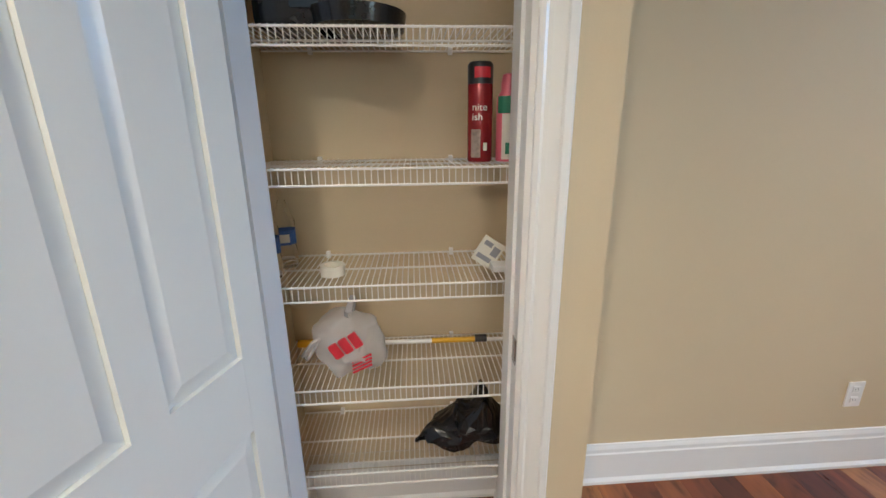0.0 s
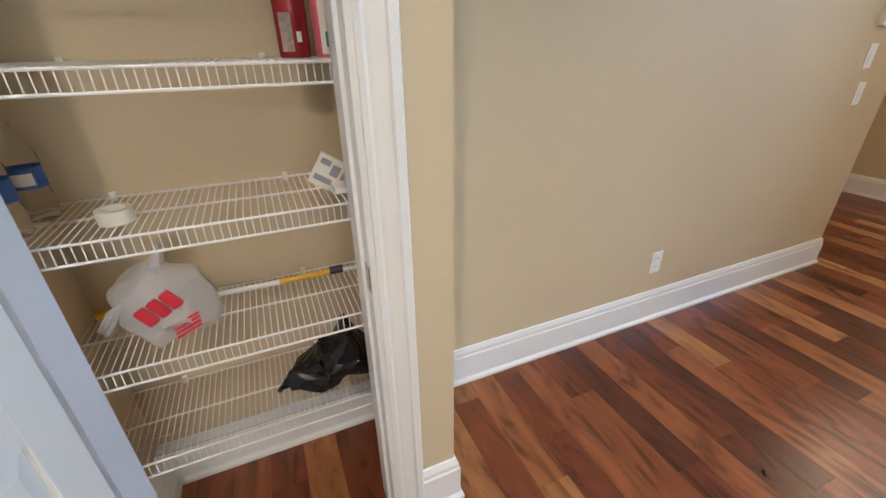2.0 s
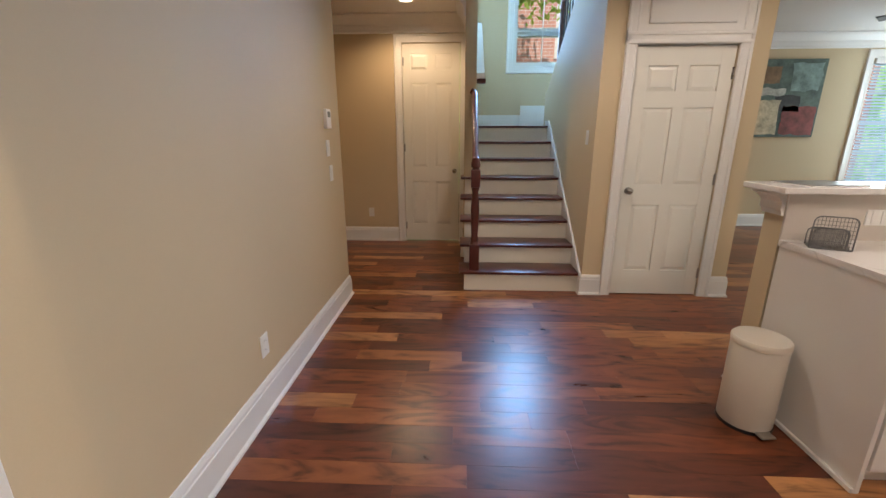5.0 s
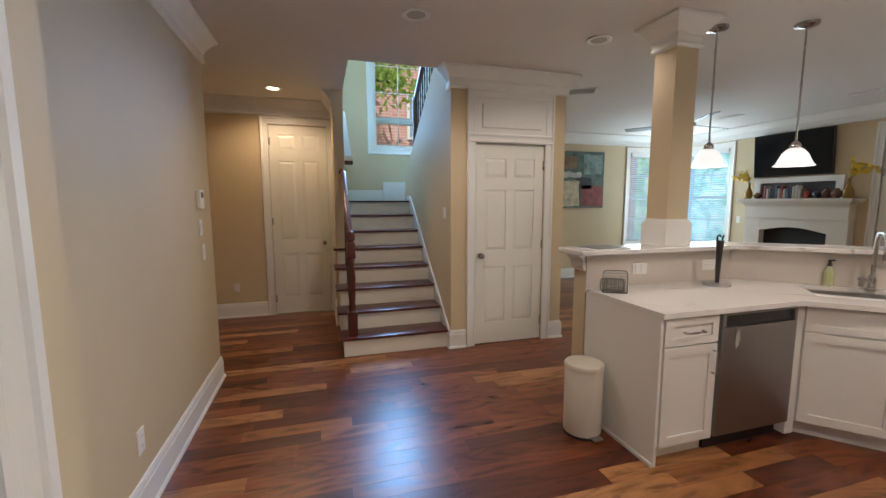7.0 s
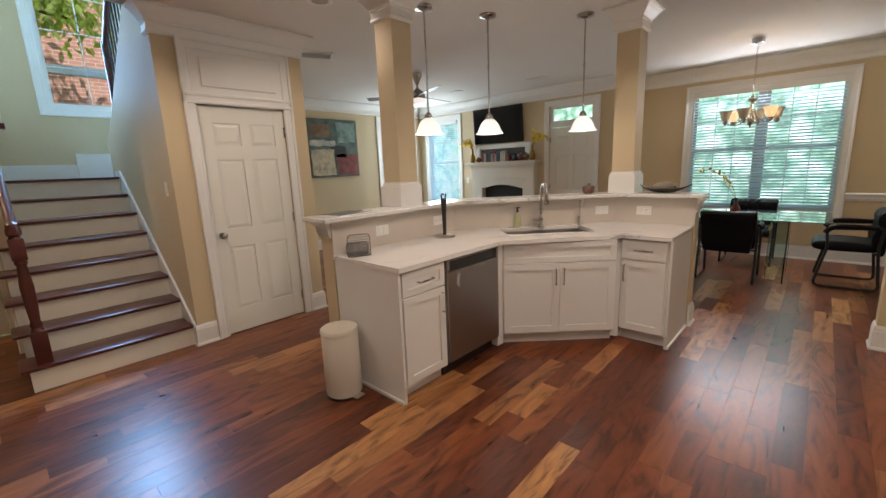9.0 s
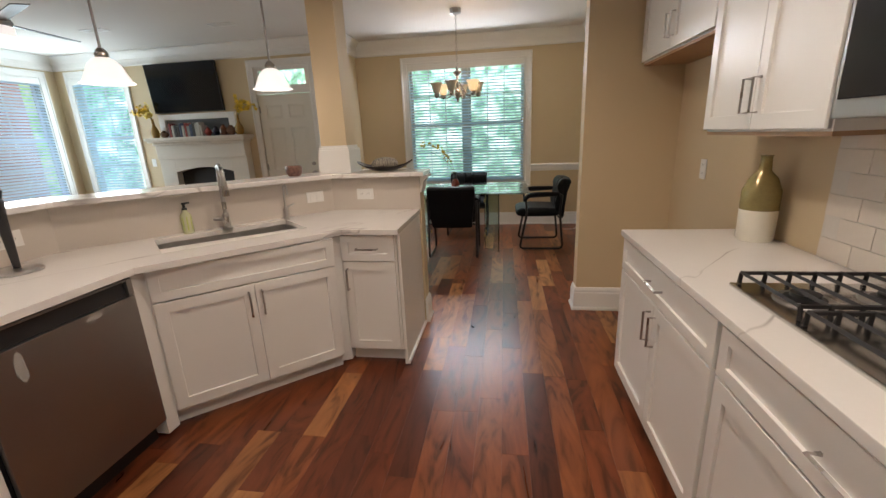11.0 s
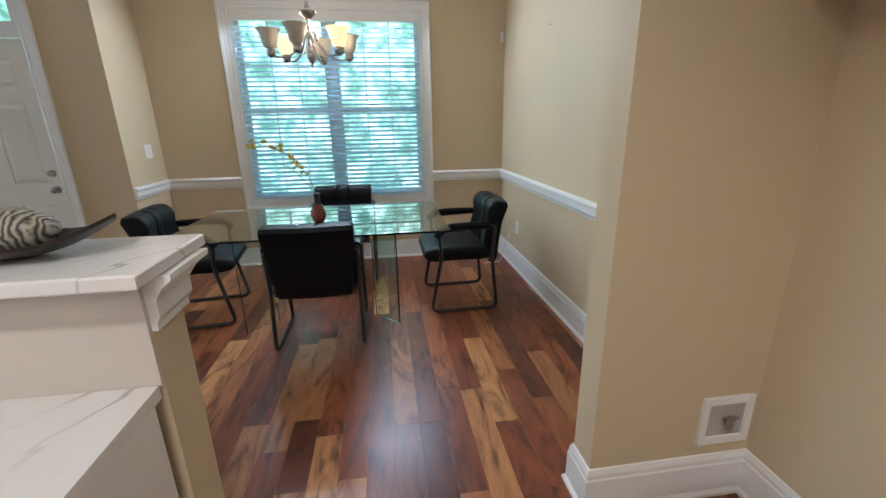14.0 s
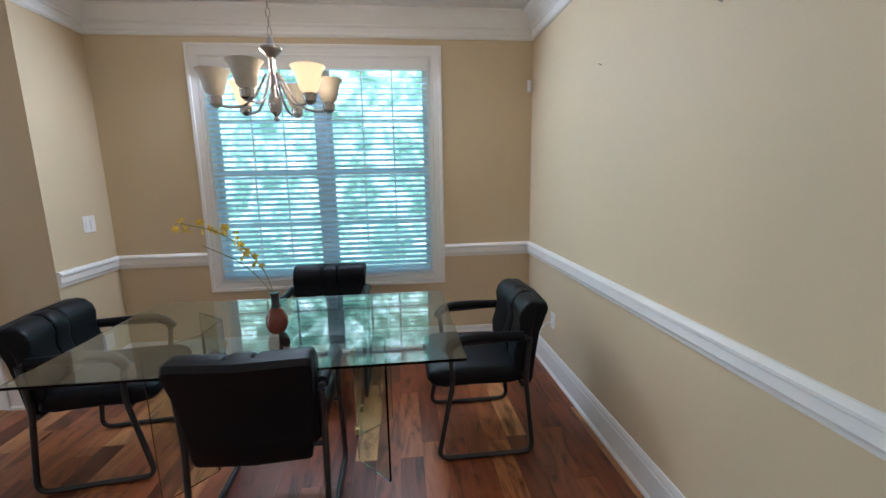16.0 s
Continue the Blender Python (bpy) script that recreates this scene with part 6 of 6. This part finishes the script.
for k in range(30):
    u = 0.35 + 0.65 * k / 29
    seg = min(3, int(u * 4))
    p = line[seg].lerp(line[seg + 1], u * 4 - seg) + Vector([rnd.uniform(-0.03, 0.03) for _ in range(3)])
    blossom(spray, p, rnd.uniform(0.014, 0.024))
det = thing("motion_detector", "small white sensor high on the dining wall", "sensor", pose(-1.285, -6.66, 2.19, 0, 0, 45))
bm = bmesh.new()
box(bm, -0.025, 0.025, -0.03, 0.0, -0.045, 0.045, 0.008)
part("housing", bm, PLASTIC, det)
cord = thing("power_cord", "white cord hanging from the dining outlet", "cord")
bm = bmesh.new()
tube(bm, rounded([(-1.29, -6.09, 0.40), (-1.24, -6.12, 0.38), (-1.20, -6.17, 0.22), (-1.18, -6.23, 0.02), (-1.10, -6.29, 0.006), (-1.02, -6.27, 0.006)], 0.05, 5), 0.004, 6)
part("cable", bm, PLASTIC, cord, "", True)
for y, z in ((-5.505, 2.058), (-4.668, 2.046)):
    nail = thing("wall_nail", "small nail in the dining wall", "nail", pose(-1.30, y, z))
    bm = bmesh.new()
    cyl(bm, (0, 0, 0), (0.02, 0, 0.006), 0.003, None, 8)
    part("shank", bm, NICKEL, nail)

# ---- living room ----
art = thing("abstract_painting", "square abstract canvas in teal, cream, rust and black", "painting", pose(6.6, -3.24, 1.345, 0, 0, -90) @ Matrix.Diagonal((1.09, 1, 1.025, 1)))
bm = bmesh.new()
box(bm, 0, 0.975, -0.035, 0.0, 0, 1.035, 0.003)
part("canvas", bm, mat("canvas_teal", (0.08, 0.12, 0.10), 0.6, 0, 0.8, 5, 30, 0.03), art)
for name, x0, x1, z0, z1, col in (("cream_field", 0.03, 0.48, 0.03, 0.50, (0.50, 0.44, 0.30)), ("rust_field", 0.52, 0.95, 0.03, 0.42, (0.22, 0.05, 0.04)), ("black_form", 0.40, 0.72, 0.34, 0.56, (0.03, 0.03, 0.03)),
                                  ("orange_field", 0.05, 0.42, 0.72, 0.94, (0.20, 0.12, 0.06)), ("pale_bands", 0.02, 0.5, 0.56, 0.66, (0.42, 0.42, 0.36)), ("grey_field", 0.55, 0.93, 0.62, 0.98, (0.16, 0.24, 0.22))):
    bm = bmesh.new()
    bmesh.ops.create_grid(bm, x_segments=14, y_segments=14, size=0.5, matrix=Matrix.Translation(((x0 + x1) / 2, 0, (z0 + z1) / 2)) @ Matrix.Diagonal((x1 - x0, 1, z1 - z0, 1)) @ pose(0, 0, 0, 90))
    for v in bm.verts:
        d = noise.noise_vector(Vector((v.co.x * 9 + len(name), v.co.z * 9, 0)))
        v.co.x, v.co.z, v.co.y = min(max(v.co.x + d.x * 0.03, 0.004), 0.97), min(max(v.co.z + d.y * 0.03, 0.004), 1.03), -0.0362 - 0.0003 * len(name)
    part(name, bm, mat("paint_" + name, col, 0.6, 0, 0.6, 9, 40, 0.05), art)
STONE = mat("cast_stone_mantel", (0.70, 0.66, 0.58), 0.6, 0, 0.05, 4, 60, 0.03)
fp = thing("fireplace", "cream cast-stone mantel round a dark arched firebox", "fireplace", pose(4.28, -6.10, 0))
bm = bmesh.new()
box(bm, -0.72, -0.47, 0, 0.14, 0, 1.2, 0.006)
part("leg", bm, STONE, fp)
bm = bmesh.new()
box(bm, 0.47, 0.72, 0, 0.14, 0, 1.2, 0.006)
part("leg", bm, STONE, fp)
bm = bmesh.new()
arch = [(-0.47, 1.0)] + [(-0.47 + 0.94 * k / 12, 1.0 + 0.07 * math.sin(math.pi * k / 12)) for k in range(1, 12)] + [(0.47, 1.0), (0.47, 1.2), (-0.47, 1.2)]
slab_xz(bm, arch, 0.0, 0.139)
part("arched_lintel", bm, STONE, fp)
bm = bmesh.new()
box(bm, -0.72, 0.72, 0, 0.16, 1.2, 1.40, 0.004), box(bm, -0.74, 0.74, 0, 0.19, 1.4, 1.44, 0.01), box(bm, -0.78, 0.78, 0, 0.235, 1.44, 1.47, 0.008), box(bm, -0.80, 0.80, 0, 0.26, 1.47, 1.51, 0.004)
part("mantel_shelf", bm, STONE, fp)
# flat near-black panel filling the firebox opening
bm = bmesh.new()
box(bm, -0.468, 0.468, 0.002, 0.03, 0.0, 1.06)
part("firebox", bm, mat("firebox_black", (0.008, 0.008, 0.009), 0.7), fp, "black firebox")
nic = thing("media_niche", "white framed niche with a dark back above the mantel", "shelf", pose(4.33, -6.10, 1.51))
bm = bmesh.new()
for x0, x1, z0, z1 in ((-0.62, -0.52, 0.0, 0.33), (0.52, 0.62, 0.0, 0.33), (-0.52, 0.52, 0.25, 0.33)):
    box(bm, x0, x1, 0, 0.05, z0, z1, 0.003)
part("surround", bm, WHITE, nic)
bm = bmesh.new()
box(bm, -0.52, 0.52, 0.002, 0.012, 0.0, 0.25)
part("back_panel", bm, mat("dark_niche_back", (0.07, 0.07, 0.075), 0.5), nic, "dark back panel")
for k in range(13):
    w, h = rnd.uniform(0.022, 0.04), rnd.uniform(0.15, 0.21)
    col = rnd.choice([(0.5, 0.47, 0.42), (0.35, 0.06, 0.05), (0.06, 0.08, 0.14), (0.55, 0.38, 0.3), (0.05, 0.05, 0.05), (0.3, 0.3, 0.28)])
    b = thing("book", "upright book on the mantel shelf", "book", pose(4.70 - k * 0.042, -6.0, 1.51), "books on the mantel")
    bm = bmesh.new()
    box(bm, -w / 2, w / 2, -0.06, 0.06, 0, h, 0.002)
    part("cover", bm, mat("book_cover", col, 0.5, 0, 0.1, 10, 90, 0.0), b)
    bm = bmesh.new()
    box(bm, -w / 2 + 0.003, w / 2 - 0.003, -0.058, 0.056, h + 0.0003, h + 0.002)
    part("page_block", bm, LABELW, b)
for x, r, h, col in ((4.11, 0.05, 0.12, (0.3, 0.05, 0.04)), (3.98, 0.06, 0.13, (0.03, 0.03, 0.05)), (3.86, 0.06, 0.15, (0.12, 0.05, 0.03)), (3.74, 0.07, 0.14, (0.16, 0.08, 0.05)), (4.83, 0.06, 0.1, (0.14, 0.06, 0.02))):
    v = thing("mantel_pot", "small dark glazed pot on the mantel", "pot", pose(x, -5.97, 1.51), "pots on the mantel")
    bm = bmesh.new()
    lathe(bm, [(r * 0.5, 0), (r, h * 0.4), (r * 0.9, h * 0.65), (r * 0.35, h * 0.9), (r * 0.4, h)], 20)
    part("pot_body", bm, mat("pot_glaze", col, 0.25, 0, 0.2, 12, 60, 0.0), v, "", True)
for x, sx in ((4.98, 1), (3.61, -1)):
    v = thing("mantel_vase", "amber bottle vase with yellow flowers on the mantel", "vase", pose(x, -5.97, 1.51), "flower vases on the mantel")
    bm = bmesh.new()
    lathe(bm, [(0.04, 0), (0.06, 0.05), (0.055, 0.11), (0.02, 0.18), (0.016, 0.26), (0.022, 0.27)], 20)
    part("vase_body", bm, mat("amber_glaze", (0.3, 0.17, 0.03), 0.2), v, "", True)
    bm = bmesh.new()
    for k in range(5):
        tube(bm, [(0, 0, 0.25), (sx * (0.05 + 0.05 * k) * 0.6, 0, 0.4), (sx * (0.05 + 0.07 * k), 0.02, 0.5 - 0.03 * k)], 0.003, 5)
    part("stems", bm, STEM, v)
    for k in range(60):
        u = rnd.random()
        j = rnd.randrange(5)
        bl = blossom(v, Vector((sx * (0.03 + (0.05 + 0.07 * j - 0.03) * u), 0.02, 0.33 + (0.17 - 0.03 * j) * u)) + Vector([rnd.uniform(-0.035, 0.035) for _ in range(3)]), rnd.uniform(0.025, 0.045))
tv = thing("television", "flat black television mounted above the mantel", "television", pose(4.42, -6.04, 2.195, -4))
bm = bmesh.new()
box(bm, -0.56, 0.56, -0.03, 0.015, -0.335, 0.335, 0.006)
part("bezel", bm, BLACKP, tv)
bm = bmesh.new()
box(bm, -0.55, 0.55, 0.0152, 0.018, -0.322, 0.325)
part("screen", bm, mat("dark_glossy_screen", (0.008, 0.01, 0.014), 0.08), tv, "glossy dark screen")
bm = bmesh.new()
box(bm, -0.15, 0.15, -0.058, -0.03, -0.15, 0.15)
part("mount", bm, BLACKM, tv)
fan = thing("ceiling_fan", "nickel ceiling fan with dark blades and a lit drum light", "ceiling fan", pose(3.98, -3.49, 0))
bm = bmesh.new()
lathe(bm, [(0.015, 2.58), (0.05, 2.66), (0.07, 2.70), (0.07, 2.738)], 24), cyl(bm, (0, 0, 2.5), (0, 0, 2.62), 0.014, None, 12), lathe(bm, [(0.10, 2.40), (0.11, 2.43), (0.09, 2.48), (0.03, 2.53)], 28)
part("motor", bm, NICKEL, fan, "", True)
bm = bmesh.new()
lathe(bm, [(0.085, 2.31), (0.105, 2.32), (0.105, 2.39), (0.09, 2.398)], 28)
part("light_drum", bm, LITW, fan, "lit white drum", True)
for k in range(3):
    bm = bmesh.new()
    box(bm, 0.1, 0.72, -0.06, 0.06, -0.004, 0.004, 0.003, pose(0, 0, 2.43, 0, 0, 120 * k + 35) @ pose(0, 0, 0, 10))
    part("blade", bm, mat("dark_fan_blade", (0.03, 0.028, 0.03), 0.4), fan, "dark blade")
bulb("fan_lamp", (3.98, -3.49, 2.24), 5, (1, 0.96, 0.9), 0.08)

# ---- floor boards, last ----
bm = bmesh.new()
box(bm, -1.48, 6.72, -6.81, 3.12, -0.12, -0.0035)
floor = tagged(part("floor", bm, GAP), "floor of varied reddish-brown acacia boards", "floor", "", "structure")
BW = 0.121
rng = random.Random(7)


def board(w, length):
    bm = bmesh.new()
    c = 0.0006
    lo = [bm.verts.new((x, y, -0.006)) for x, y in ((0, 0), (w, 0), (w, length), (0, length))]
    md = [bm.verts.new((x, y, -c)) for x, y in ((0, 0), (w, 0), (w, length), (0, length))]
    hi = [bm.verts.new((x, y, 0)) for x, y in ((c, c), (w - c, c), (w - c, length - c), (c, length - c))]
    bm.faces.new(hi)
    for a, b in ((lo, md), (md, hi)):
        for j in range(4):
            bm.faces.new((a[j], a[(j + 1) % 4], b[(j + 1) % 4], b[j]))
    me = mesh_of("board", bm)
    me.materials.append(FLOOR_P)
    return me


LENGTHS = [0.42, 0.55, 0.68, 0.82, 0.95, 1.1, 1.25]
MESH = {q: board(BW - 0.0004, q - 0.0004) for q in LENGTHS}
verts, faces, count = [], [], 0
x = -1.36
while x < 6.6:
    y = -6.69 - rng.random() * 0.9
    while y < 3.0:
        q = rng.choice(LENGTHS)
        if -0.85 < x < 2.15 and -5.9 < y < 1.2 and y + q < 1.7 and count < 298:
            ob = new("board", MESH[q])
            ob.parent, ob.location = floor, (x, y, 0)
            count += 1
        else:
            w, h, c, k = BW - 0.0004, q - 0.0004, 0.0006, len(verts)
            lo, hi = max(y, -6.74), min(y + h, 3.06 if x > 3.36 else 1.86)
            if hi - lo < 0.01:
                y += q
                continue
            ring = ((0, lo - y), (w, lo - y), (w, hi - y), (0, hi - y))
            verts += [(x + a, y + b, -c) for a, b in ring] + [(x + min(max(a, c), w - c), y + min(max(b, lo - y + c), hi - y - c), 0) for a, b in ring]
            faces += [(k + 4, k + 5, k + 6, k + 7)] + [(k + j, k + (j + 1) % 4, k + 4 + (j + 1) % 4, k + 4 + j) for j in range(4)]
        y += q
    x += BW
me = bpy.data.meshes.new("boards")
me.from_pydata(verts, [], faces)
me.materials.append(FLOOR_S)
rest = new("boards", me)
rest.parent = floor
tagged(rest, "", "", "", "stuff")
